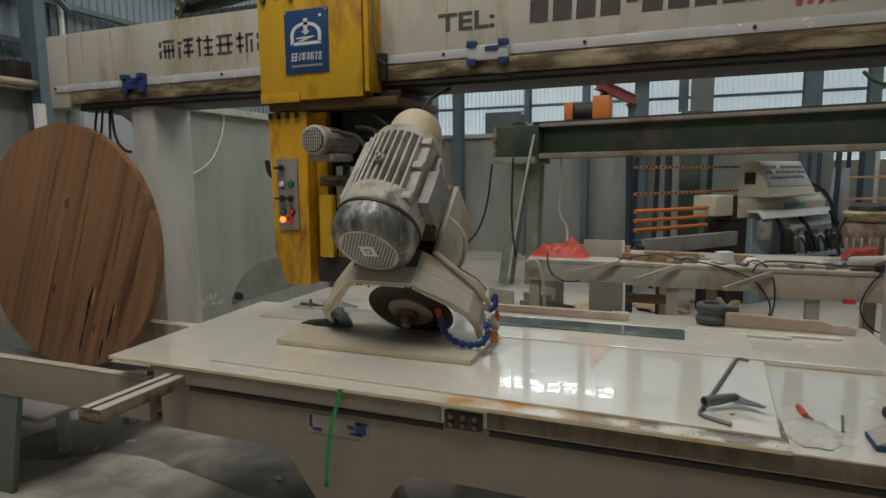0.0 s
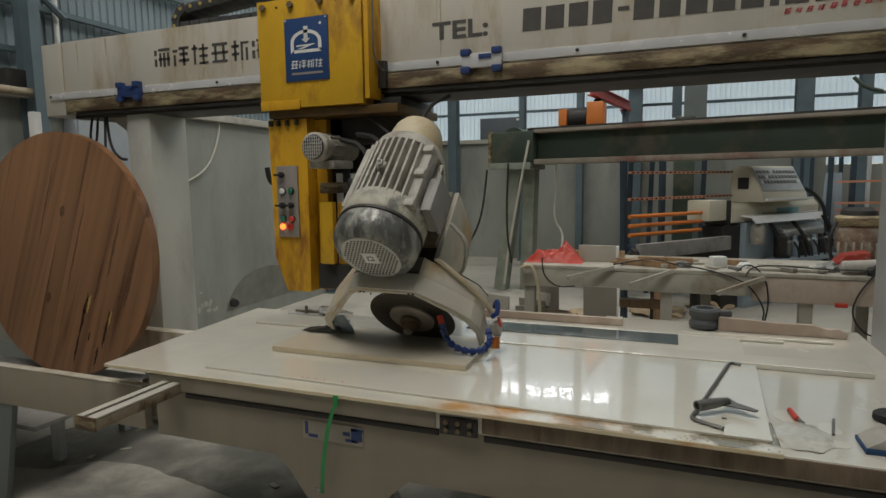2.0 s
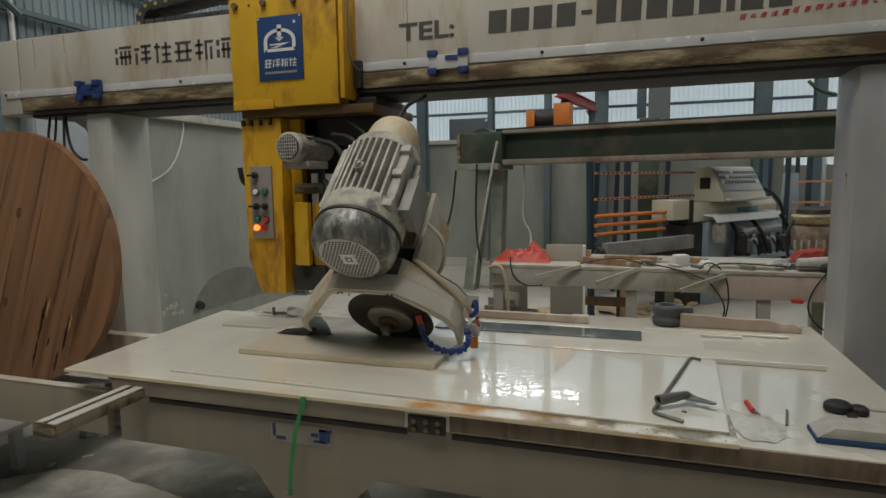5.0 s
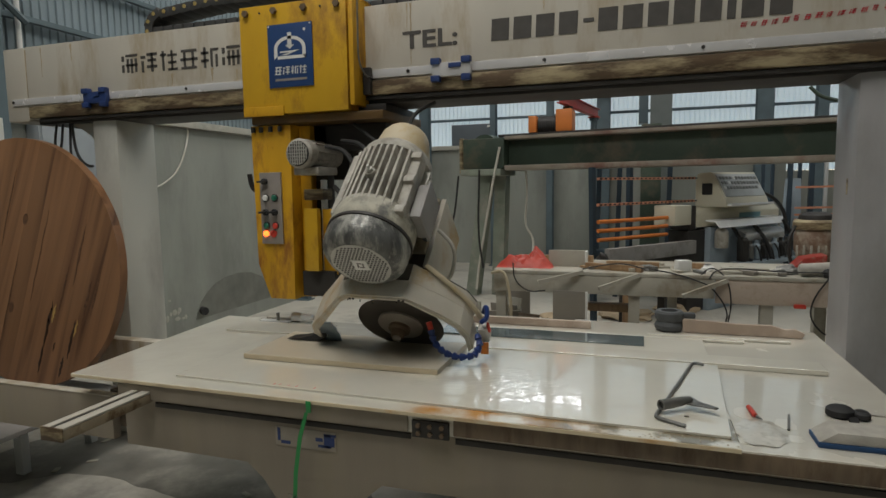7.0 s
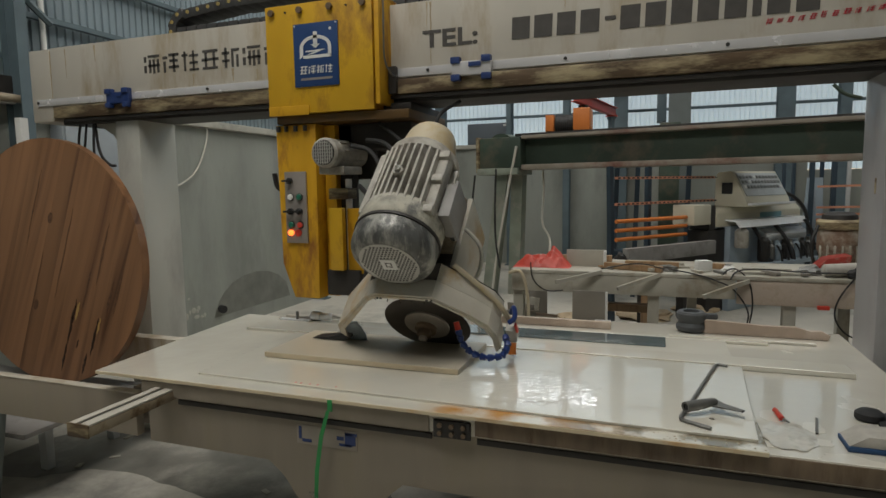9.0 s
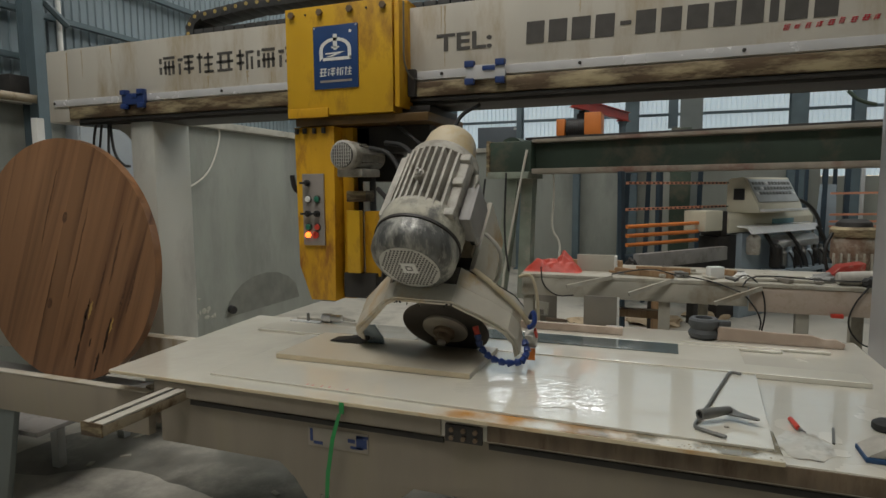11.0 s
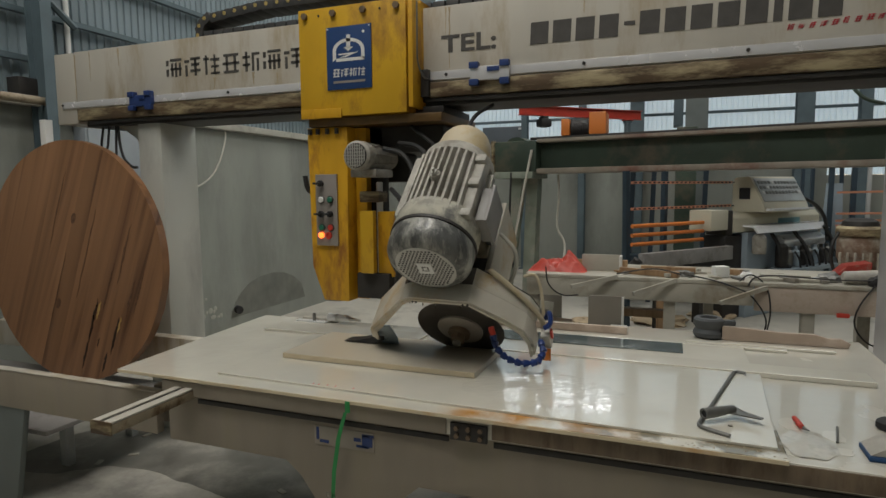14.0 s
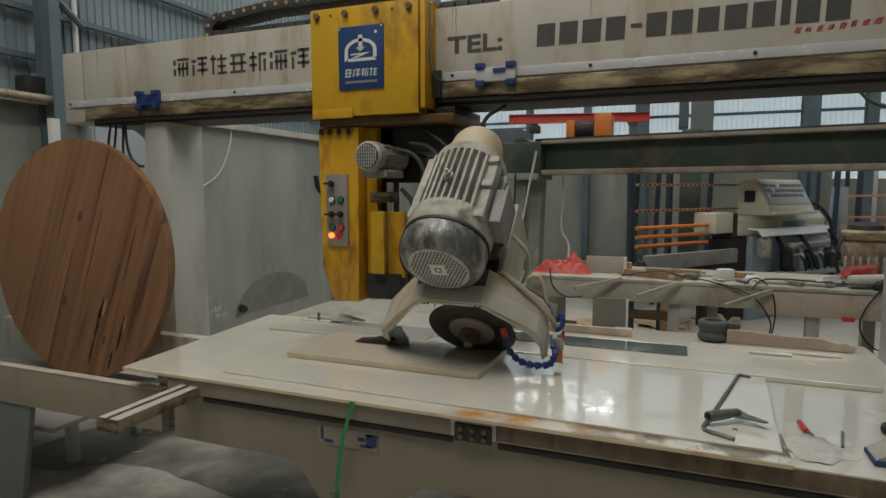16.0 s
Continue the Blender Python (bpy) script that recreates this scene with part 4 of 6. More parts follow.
part("gear_box", box(-1.70, -1.50, 3.045, 3.16, 1.66, 1.82, 0.012), M_DARK, carriage)

# head: local x along the bridge, y up along the shaft, z up in the plane of the blade
BC = Vector((-1.0, 2.42, 1.0))
HEAD = pose(*BC, 45, 0, 0)
MU = 0.466  # the motor's axis over the spindle
SHAFT = HEAD @ pose(0, 0, MU, 90)
motor = part("motor", lathe([(0.10, -0.575), (0.145, -0.565), (0.162, -0.545), (0.166, -0.52), (0.166, -0.50), (0.146, -0.49), (0.146, -0.13), (0.172, -0.12), (0.172, -0.10)], 48, SHAFT), M_MOTOR, carriage, "large dusty finned electric motor")
FIN = [(-0.0078, 0.0), (0.0078, 0.0), (0.0052, 1.0), (-0.0052, 1.0)]
for k in range(-4, 5):
    fx = k * 0.029
    root, top = 0.08, math.sqrt(0.180 ** 2 - fx * fx)
    for y0, y1 in (((0.165, 0.49),) if k else ((0.165, 0.275), (0.345, 0.49))):
        part("fin", prism([(fx + dx_, root + (top - root) * f) for dx_, f in FIN], y0, y1, 0.0015, HEAD @ pose(0, 0, MU)), M_MOTOR, motor)
for k in range(10, 31):
    part("fin", box(-0.0045, 0.0045, 0.165, 0.49, 0.135, 0.176, 0.0015, HEAD @ pose(0, 0, MU, 0, k * 9.0, 0)), M_MOTOR, motor)
part("boss", lathe([(0.026, 0.14), (0.026, 0.180), (0.021, 0.190)], 18, HEAD @ pose(0, 0.31, MU)), M_MOTOR, motor)
part("lifting_bolt", lathe([(0.013, 0.193), (0.013, 0.205), (0.007, 0.207), (0.007, 0.218), (0.004, 0.220)], 12, HEAD @ pose(0, 0.31, MU)), M_GRILLE, motor)
# side pad with lugs and terminal box
part("side_pad", box(0.120, 0.166, 0.15, 0.50, 0.04, 0.108, 0.012, HEAD @ pose(0, 0, MU)), M_MOTOR, motor)
for _y in (0.16, 0.33, 0.47):
    part("lug", box(0.122, 0.172, _y - 0.02, _y + 0.02, 0.09, 0.128, 0.012, HEAD @ pose(0, 0, MU)), M_MOTOR, motor)
part("side_pad", box(-0.164, -0.128, 0.15, 0.50, 0.0, 0.108, 0.012, HEAD @ pose(0, 0, MU)), M_MOTOR, motor)
tb = part("terminal_box", box(0.170, 0.212, 0.17, 0.35, -0.075, 0.065, 0.01, HEAD @ pose(0, 0, MU)), M_CONVEYOR, motor, "grey terminal box")
part("lid", box(0.2125, 0.226, 0.16, 0.36, -0.085, 0.075, 0.006, HEAD @ pose(0, 0, MU)), M_CONVEYOR, tb)
part("gland", cyl(HEAD @ Vector((0.186, 0.22, 0.372)), HEAD @ Vector((0.186, 0.22, 0.335)), 0.02, 12), M_BLACK, tb)
# fan cowl
cowl = part("cowl", lathe([(0.1593, -0.195), (0.1723, -0.19), (0.1761, -0.165), (0.1780, -0.04), (0.1742, -0.012), (0.1649, 0.006), (0.1480, 0.022), (0.1358, 0.029), (0.1265, 0.030)], 64, SHAFT), M_COWL, motor, "wet dark fan cowl with dried slurry")
part("dust_band", lathe([(0.1602, -0.205), (0.1770, -0.195), (0.1822, -0.165), (0.1822, -0.105), (0.1780, -0.098)], 64, SHAFT), M_DUSTBAND, cowl, "pale crusted dust band")
part("strap", lathe([(0.1780, -0.097), (0.1831, -0.095), (0.1831, -0.083), (0.1780, -0.081)], 64, SHAFT), M_DARK, cowl)
part("grille_backing", lathe([(0.1255, 0.031), (0.1255, 0.033)], 40, SHAFT), M_GRILLE, cowl, "perforated grille")
holes = bmesh.new()
for iy in range(-9, 10):
    for ix in range(-9, 10):
        x, z = (ix + 0.5 * (iy % 2)) * 0.0150, iy * 0.0130
        if 0.0 < x * x + z * z < 0.114 ** 2 and not (abs(x) < 0.036 and abs(z) < 0.036):
            lathe([(0.0052, 0.0332), (0.0052, 0.0338)], 6, SHAFT @ pose(x, z, 0), holes)
tagged(part("grille_hole", holes, M_BLACK, cowl, smooth=0), "dark holes of the perforated grille", kind="stuff")
part("badge", box(-0.032, 0.032, -0.032, 0.032, 0.0335, 0.036, 0.002, SHAFT), M_WHITE, cowl, "white square badge")
for k in range(4):
    part("badge_mark", box(-0.014, 0.006, 0.009, 0.014, 0.0362, 0.037, 0, SHAFT @ pose(0, 0, 0, 0, 0, 90 * k)), M_INK, cowl)
# belt cover from the motor shaft down to the spindle
_cov = bmesh.new()
_n = 20
_sec = []
for hgt, k_ in ((-0.578, 1.0), (-0.64, 1.0), (-0.685, 0.95), (-0.715, 0.84), (-0.732, 0.66), (-0.738, 0.40)):
    ring = []
    for i in range(_n + 1):
        a = math.pi * i / _n
        ring.append((0.125 * k_ * math.cos(a), 0.125 * k_ * math.sin(a) + MU, hgt))
    for i in range(_n + 1):
        a = math.pi + math.pi * i / _n
        ring.append((-0.03 + 0.062 * k_ * math.cos(a), 0.062 * k_ * math.sin(a) + 0.06, hgt))
    _sec.append([_cov.verts.new(HEAD @ Vector((x, -h, u))) for x, u, h in ring])
for a, b in zip(_sec, _sec[1:]):
    for i in range(len(a)):
        _cov.faces.new((a[i], a[(i + 1) % len(a)], b[(i + 1) % len(a)], b[i]))
_cov.faces.new(_sec[0][::-1])
_cov.faces.new(_sec[-1])
bmesh.ops.recalc_face_normals(_cov, faces=_cov.faces[:])
part("belt_cover", _cov, M_CAP, carriage, "tan rounded belt cover")
part("spindle_housing", lathe([(0.07, -0.53), (0.075, -0.5), (0.075, -0.14), (0.06, -0.10), (0.03, -0.09), (0.03, 0.0)], 28, HEAD @ pose(0.02, 0, 0, 90)), M_DARK, carriage, "dark spindle housing")
part("motor_plate", box(-0.16, 0.16, 0.20, 0.52, 0.245, 0.27, 0.004, HEAD), M_ARM, carriage, "stained mounting plate under the motor")
for _x in (-0.17, 0.17):
    part("bracket", box(_x - 0.012, _x + 0.012, 0.14, 0.54, -0.05, 0.243, 0.004, HEAD), M_GUARD, carriage, "pale bracket plate")
part("swivel_arm", box(-1.52, -1.02, 2.88, 3.06, 1.18, 1.44, 0.02), M_DARK, carriage, "dark swivel block behind the motor")
part("swivel_disc", cyl((-1.30, 2.72, 1.30), (-1.30, 2.88, 1.30), 0.19, 40, bevel=0.01), M_DARK, carriage)
blade = part("blade", lathe([(0.198, -0.0018), (0.2, -0.0015), (0.2, 0.0015), (0.198, 0.0018)], 96, Matrix.Translation(ORIGIN[carriage])), M_BLADE, carriage, "dark diamond saw blade")
part("flange", lathe([(0.104, 0.002), (0.104, 0.012), (0.09, 0.018), (0.05, 0.02)], 48, Matrix.Translation(ORIGIN[carriage])), M_FLANGE, blade)
part("collar", lathe([(0.05, 0.0205), (0.05, 0.036), (0.044, 0.04)], 32, Matrix.Translation(ORIGIN[carriage])), M_NUT, blade)
part("nut", lathe([(0.034, 0.041), (0.034, 0.066), (0.028, 0.072)], 6, Matrix.Translation(ORIGIN[carriage])), M_NUT, blade, "rusty spindle nut", smooth=0)
part("shaft_end", lathe([(0.019, 0.0725), (0.019, 0.085), (0.012, 0.09)], 16, Matrix.Translation(ORIGIN[carriage])), M_FLANGE, blade)
BLADE_POSE = HEAD.copy()
BLADE_POSE.translation = BC - Vector((-1.7, 2.9, 2.3)) + Vector((0.03, 0, 0))
BLADE_POSE = BLADE_POSE @ pose(0, -0.02, 0.012, 90)

# folded guard over the blade
OUT = [(-0.405, -0.02), (-0.388, 0.055), (-0.155, 0.305), (-0.105, 0.332), (0.155, 0.326), (0.285, 0.215), (0.352, 0.14), (0.378, 0.06), (0.372, -0.05)]
INN = [(x * 0.968 + 0.001, u - 0.011) for x, u in OUT]
guard = part("guard", prism(OUT + INN[::-1], -0.085, 0.0, 0.0015, HEAD), M_GUARD, carriage, "pale wet folded steel blade guard")
for a_, b_ in ((1, 3), (4, 8)):
    part("guard_flank", prism(OUT[a_:b_] + INN[a_:b_][::-1], 0.0005, 0.085, 0.001, HEAD), M_GUARD, guard)
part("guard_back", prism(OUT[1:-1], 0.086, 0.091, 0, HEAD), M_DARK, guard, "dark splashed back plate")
part("guard_rim", prism(INN + [(x * 0.955, u - 0.014) for x, u in INN][::-1], -0.089, -0.080, 0.001, HEAD), M_GUARD, guard, "bright rolled rim")
for _x in (-0.09, -0.075, 0.13, 0.15):
    part("screw", cyl(HEAD @ Vector((_x, -0.0895, 0.309)), HEAD @ Vector((_x, -0.094, 0.309)), 0.005, 8), M_DARK, guard)
part("splash_flap", prism([(-1.585, 0.881), (-1.51, 0.890), (-1.44, 0.908), (-1.39, 0.935), (-1.36, 0.93), (-1.37, 0.90), (-1.41, 0.880)], 2.41, 2.50, 0.002), M_BLACK, guard, "black rubber splash flap")
part("rubber_skirt", prism([(-0.40, 0.03), (-0.30, 0.05), (-0.295, -0.06), (-0.31, -0.125), (-0.39, -0.135)], -0.062, -0.055, 0.001, HEAD), M_BLUEGREY, guard, "grey rubber skirt")
random.seed(31)
for k in range(16):
    _x, _y = -1.0 - random.uniform(0.34, 0.46), 2.42 + random.uniform(-0.02, 0.10)
    _z = random.uniform(0.885, 0.94)
    part("water_streak", lathe([(0.0015, 0.0), (0.004, 0.006), (0.003, 0.02), (0.001, random.uniform(0.03, 0.05))], 8, pose(_x, _y, _z)), M_WATER, guard, "falling cooling water")
for k in range(5):
    _x = -1.0 - 0.11 + k * 0.055
    part("water_streak", lathe([(0.001, 0.0), (0.0035, 0.005), (0.001, 0.022)], 8, Matrix.Translation(HEAD @ Vector((_x + 1.0, -0.086, 0.285 - 0.008 * (k % 3))))), M_WATER, guard, "drop of cooling water")
# water pipe round the guard and its blue segmented hose
part("water_pipe", tube([HEAD @ Vector(p) for p in ((0.20, 0.10, 0.30), (0.29, 0.06, 0.24), (0.39, 0.03, 0.10), (0.415, 0.0, 0.0))], 0.012), M_CAP, guard)
part("valve", box(0.395, 0.435, -0.04, 0.02, -0.07, 0.03, 0.008, HEAD), M_GRILLE, guard, "dirty water valve")
part("valve_handle", box(0.436, 0.447, -0.025, -0.008, -0.01, 0.05, 0.004, HEAD), M_RED, guard, "red valve handle")
part("hose_end", cyl(HEAD @ Vector((0.415, -0.045, -0.06)), HEAD @ Vector((0.417, -0.09, -0.085)), 0.017, 12), M_ORANGE, guard)
_hp = [Vector(p) for p in ((-0.595, 2.335, 0.985), (-0.575, 2.31, 0.94), (-0.595, 2.28, 0.905), (-0.66, 2.27, 0.896), (-0.725, 2.275, 0.91), (-0.775, 2.29, 0.95), (-0.79, 2.30, 1.0))]
_hs = []
for a, b in zip(_hp, _hp[1:]):
    _hs += [a, a.lerp(b, 0.5)]
hose = part("hose", tube(_hp, 0.009, 8), M_HOSE, guard, "blue segmented coolant hose")
for a, b in zip(_hs, _hs[1:] + [_hp[-1]]):
    d = (b - a).normalized()
    part("hose_segment", cyl(a, a + d * 0.026, 0.012, 10, r2=0.0165, bevel=0.003), M_HOSE, hose)
part("hose_nozzle", cyl(_hp[-1], _hp[-1] + Vector((-0.01, 0.0, 0.035)), 0.013, 10), M_RED, guard)
part("hose", tube([(-0.585, 2.37, 1.03), (-0.555, 2.36, 1.05), (-0.57, 2.4, 1.1), (-0.59, 2.43, 1.06)], 0.011), M_HOSE, guard, "blue hose tail")
# loose hoses and cables of the head
for k, pts in enumerate(([(-1.50, 2.72, 1.83), (-1.36, 2.70, 1.80), (-1.27, 2.66, 1.60), (-1.30, 2.6, 1.42)], [(-1.45, 2.8, 1.86), (-1.30, 2.74, 1.84), (-1.2, 2.7, 1.7), (-1.26, 2.62, 1.5)],
                         [(-1.48, 2.76, 1.62), (-1.36, 2.66, 1.55), (-1.33, 2.56, 1.35), (-1.38, 2.6, 1.15)], [(-1.04, 2.7, 1.88), (-1.02, 2.75, 1.98), (-0.98, 2.95, 2.05)],
                         [(-0.80, 2.45, 1.42), (-0.72, 2.46, 1.34), (-0.76, 2.52, 1.2), (-0.84, 2.6, 1.15)], [(-1.40, 2.85, 1.95), (-1.25, 2.8, 1.85), (-1.12, 2.82, 1.7)])):
    part("cable", tube(pts, 0.013 if k < 3 else 0.010), M_CABLE if k != 4 else M_CABLEPALE, carriage, "black rubber cable")

# ---- slabs on the table ----
slab = single("stone_slab", prism([(-2.25, 1.787), (0.35, 1.77), (0.35, 2.595), (-1.16, 2.595), (-1.16, 2.95), (-2.345, 2.95)], TZ + 0.001, 0.842, 0.002, FLAT), M_IRON, "large wet cream stone slab lying on the saw table", "stone slab", "stone slabs", smooth=0)
part("sawn_edge", prism([(-2.247, 1.7835), (0.348, 1.7665), (0.348, 1.7698), (-2.247, 1.7868)], TZ + 0.003, 0.840, 0, FLAT), M_SLABEDGE, slab, "yellowish sawn edge with orange stains")
single("stone_slab", prism([(-1.77, 1.87), (0.33, 1.832), (0.375, 2.592), (-1.77, 2.592)], 0.8425, 0.851, 0.0015, FLAT), M_SLAB, "thin polished cream slab lying on a larger slab", "stone slab", "stone slabs", smooth=0)
random.seed(23)
crust = bmesh.new()
for k in range(36):
    _x = random.uniform(0.0, 0.35)
    _y = random.uniform(1.772, 1.83) if _x < 0.3 else random.uniform(1.775, 1.9)
    _r = random.uniform(0.0012, 0.0036)
    lathe([(_r, 0.0), (_r * 0.8, _r * 0.35), (_r * 0.3, _r * 0.5)], 7, pose(_x, _y, 0.8421, 0, 0, random.uniform(0, 90)) @ Matrix.Diagonal((random.uniform(0.8, 2.4), 1, 1, 1)), crust)
tagged(link_mesh("slurry_crust", crust, M_MUD, 40), "dried brown slurry crumbs along the slab front", "slurry crumbs", kind="stuff")
wp = single("workpiece", box(-1.64, -0.71, 2.15, 2.575, 0.8515, 0.876, 0.003), M_SLAB2, "beige stone workpiece being mitred under the saw blade", "stone slab", smooth=0)
part("cut_edge", box(-1.638, -0.712, 2.1465, 2.1498, 0.854, 0.874, 0), M_SLABEDGE2, wp, "pale sawn edge")
# strips and offcuts behind the working slab
single("stone_strip", box(-1.15, 0.79, 2.632, 2.765, TZ + 0.001, 0.847, 0.003), M_SLAB, "long wet cream stone strip lying on the saw table", "stone strip", "stone strips", smooth=0)
single("stone_strip", box(-1.15, 0.36, 2.785, 3.06, TZ + 0.001, 0.840, 0.003), M_SLAB, "long cream stone strip lying on the saw table", "stone strip", "stone strips", smooth=0)
single("stone_strip", box(-2.09, -1.17, 2.60, 2.78, 0.8425, 0.856, 0.003), M_TABLETOP, "grey-beige stone strip lying on the back of the large slab", "stone strip", "stone strips", smooth=0)
glass_strip = single("glass_strip", box(-0.95, 0.085, 2.86, 3.03, 0.8405, 0.848, 0.001), M_MIRROR, "grey-blue glass strip on a stone strip", "glass strip", smooth=0)
single("stone_strip", box(-0.85, 0.55, 3.075, 3.115, TZ + 0.001, 0.838, 0.003), M_SLAB, "pale stone strip lying on the saw table", "stone strip", "stone strips", smooth=0)
single("stone_strip", box(0.1, 0.76, 3.13, 3.17, TZ + 0.001, 0.838, 0.003), M_SLAB, "short pale stone strip", "stone strip", "stone strips", smooth=0)
single("stone_offcut", box(-1.0, -0.19, 3.21, 3.235, TZ + 0.001, 0.866, 0.003), M_TERRA, "pinkish stone offcut standing on edge on the table", "stone offcut", "stone offcuts", smooth=0)
single("stone_offcut", prism([(0.28, 0.826), (0.84, 0.826), (0.85, 0.85), (0.81, 0.872), (0.76, 0.868), (0.70, 0.885), (0.55, 0.884), (0.40, 0.893), (0.28, 0.895)], 3.26, 3.285, 0.003), M_TERRA, "broken pinkish stone offcut standing on edge on the table", "stone offcut", "stone offcuts", smooth=0)
tile = thing("leaning_tile", (-0.31, 3.40, TZ), "grey-brown tile sample standing upright on the table", "tile")
part("tile_face", box(-0.42, -0.235, 3.39, 3.398, TZ + 0.001, 1.00, 0.002, pose(0, 0, 0) ), M_TILE, tile)
part("tile_edge", box(-0.234, -0.222, 3.387, 3.40, TZ + 0.001, 0.998, 0.002), M_WHITE, tile, "white tile edge")
part("foot_block", box(-0.29, -0.20, 3.365, 3.38, TZ + 0.001, 0.84, 0.003), M_WHITE, tile)
roll = thing("rubber_wheel", (0.215, 3.30, TZ), "dark grey rubber wheel lying on the table", "rubber wheel")
part("tyre", lathe([(0.07, 0.0), (0.085, 0.012), (0.088, 0.03), (0.074, 0.05), (0.088, 0.07), (0.086, 0.095), (0.075, 0.105), (0.05, 0.105), (0.045, 0.09)], 28, pose(0.215, 3.30, TZ + 0.001) @ Matrix.Diagonal((0.86, 0.86, 1.02, 1))), M_WHEEL, roll)
part("handle", box(0.275, 0.345, 3.28, 3.32, 0.895, 0.925, 0.01), M_WHEEL, roll)

# tools near the front edge
rod = single("bent_bar", tube([(0.318, 2.565, 0.858), (0.278, 2.582, 0.858), (0.262, 2.52, 0.858), (0.150, 2.056, 0.858), (0.113, 1.925, 0.858), (0.128, 1.903, 0.858), (0.203, 1.862, 0.858)], 0.0064, 8, smooth=2), M_TOOL, "bent dark steel bar lying on the slab", "steel bar")
pipe = thing("scraper", (0.2, 2.08, 0.852), "grey steel scraper with tube handle lying on the slab", "scraper")
TUBE = look((0.132, 1.957, 0.884), (-0.368, 1.532, 0.884))
part("tube_handle", lathe([(0.0125, 0.03), (0.0125, 0.0), (0.0175, 0.0), (0.0175, 0.045), (0.0165, 0.07), (0.012, 0.125), (0.004, 0.135)], 24, TUBE), M_TOOL, pipe)
part("tube_mouth", lathe([(0.0122, 0.006), (0.0122, 0.007)], 20, TUBE), M_BLACK, pipe)
part("scraper_blade", prism([(0.200, 2.02), (0.212, 2.05), (0.224, 2.078), (0.236, 2.082), (0.244, 2.07), (0.258, 2.045), (0.312, 2.0), (0.303, 1.988), (0.245, 2.005)], -0.878, -0.873, 0, Matrix(((1, 0, 0, 0), (0, 0, 1, 0), (0, -1, 0, 0), (0, 0, 0, 1)))), M_TOOL, pipe)
single("stone_chip", box(0.205, 0.22, 1.955, 1.965, 0.8515, 0.856, 0.002, None), M_TILE, "small grey stone chip on the slab", "stone chip")
single("red_marker", cyl((0.424, 2.15, 0.838), (0.433, 2.07, 0.838), 0.0085, 12, bevel=0.003), M_RED, "small red plastic cap lying on the table", "plastic cap")
single("marker_tip", cyl((0.436, 2.063, 0.838), (0.45, 2.045, 0.836), 0.006, 8, r2=0.002), M_TOOL, "dark pointed tip beside the red cap", "tip")
# torn clear film and pale slurry at the slab corner
random.seed(5)


def smear(x, y, rx, ry, z0, z1):
    k0 = random.uniform(0, 6)
    pts = [(x + rx * math.cos(a) * (1 + 0.14 * math.sin(3 * a + k0) + 0.08 * math.sin(7 * a + 2 * k0)), y + ry * math.sin(a) * (1 + 0.12 * math.sin(4 * a + k0))) for a in [math.pi * 2 * q / 40 for q in range(40)]]
    return prism(pts, z0, z1, 0, FLAT)


for _x, _y, _rx, _ry in ((0.41, 2.12, 0.035, 0.06), (0.42, 1.97, 0.05, 0.05), (0.50, 1.93, 0.05, 0.03), (0.39, 1.87, 0.05, 0.025), (0.52, 2.05, 0.03, 0.05)):
    single("slurry_smear", smear(_x, _y, _rx, _ry, TZ + 0.0003, TZ + 0.001), M_SLAB, "pale wet slurry smear on the table", "slurry", "slurry smears", "stuff")


def rippled(cx, cy, rx, ry, z, nx=150, ny=96):
    """A ragged oval of water with slanting ripples."""
    bm = bmesh.new()
    grid = {}
    for a in range(nx + 1):
        for b in range(ny + 1):
            u, v = a / nx * 2 - 1, b / ny * 2 - 1
            t_ = math.atan2(v, u)
            if u * u + v * v > (0.93 + 0.22 * noise.noise((math.cos(t_) * 2.5, math.sin(t_) * 2.5, 3)) + 0.10 * noise.noise((math.cos(t_) * 9, math.sin(t_) * 9, 8))) ** 2:
                continue
            x, y = cx + u * rx, cy + v * ry
            p, q = x * 0.88 + y * 0.47, y * 0.88 - x * 0.47
            edge = max(0.0, 1 - (u * u + v * v) ** 2)
            h = (noise.noise((p * 22, q * 52, 1)) + 0.5 * noise.noise((p * 48, q * 90, 5)) + 0.4 * noise.noise((p * 9, q * 16, 9))) * 0.00042 * (0.25 + 0.75 * edge)
            grid[a, b] = bm.verts.new((x, y, z + 0.0009 * edge ** 0.5 + h))
    for a, b in grid:
        c = [(a, b), (a + 1, b), (a + 1, b + 1), (a, b + 1)]
        if all(e in grid for e in c):
            bm.faces.new([grid[e] for e in c])
    loose = [v for v in bm.verts if not v.link_faces]
    bmesh.ops.delete(bm, geom=loose, context="VERTS")
    return bm


water = single("running_water", rippled(-0.47, 2.11, 0.33, 0.21, 0.8517), M_RUNNING, "thin rippled film of water running over the slab", "water", "", "stuff", smooth=180)
single("scrap_stick", box(-0.004, 0.004, -0.07, 0.07, 0, 0.006, 0.001, pose(0.53, 2.06, TZ + 0.0015, 0, 0, -12)), M_TOOL, "thin grey sliver on the table", "sliver")
pad = thing("polishing_pad", (0.74, 2.2, TZ), "black foam polishing pad lying on the table", "polishing pad")
part("pad_disc", lathe([(0.035, 0.0), (0.043, 0.006), (0.042, 0.024), (0.03, 0.033), (0.012, 0.035)], 28, pose(0.705, 2.175, TZ + 0.001) @ Matrix.Diagonal((1.0, 0.95, 1, 1))), M_BLACK, pad)
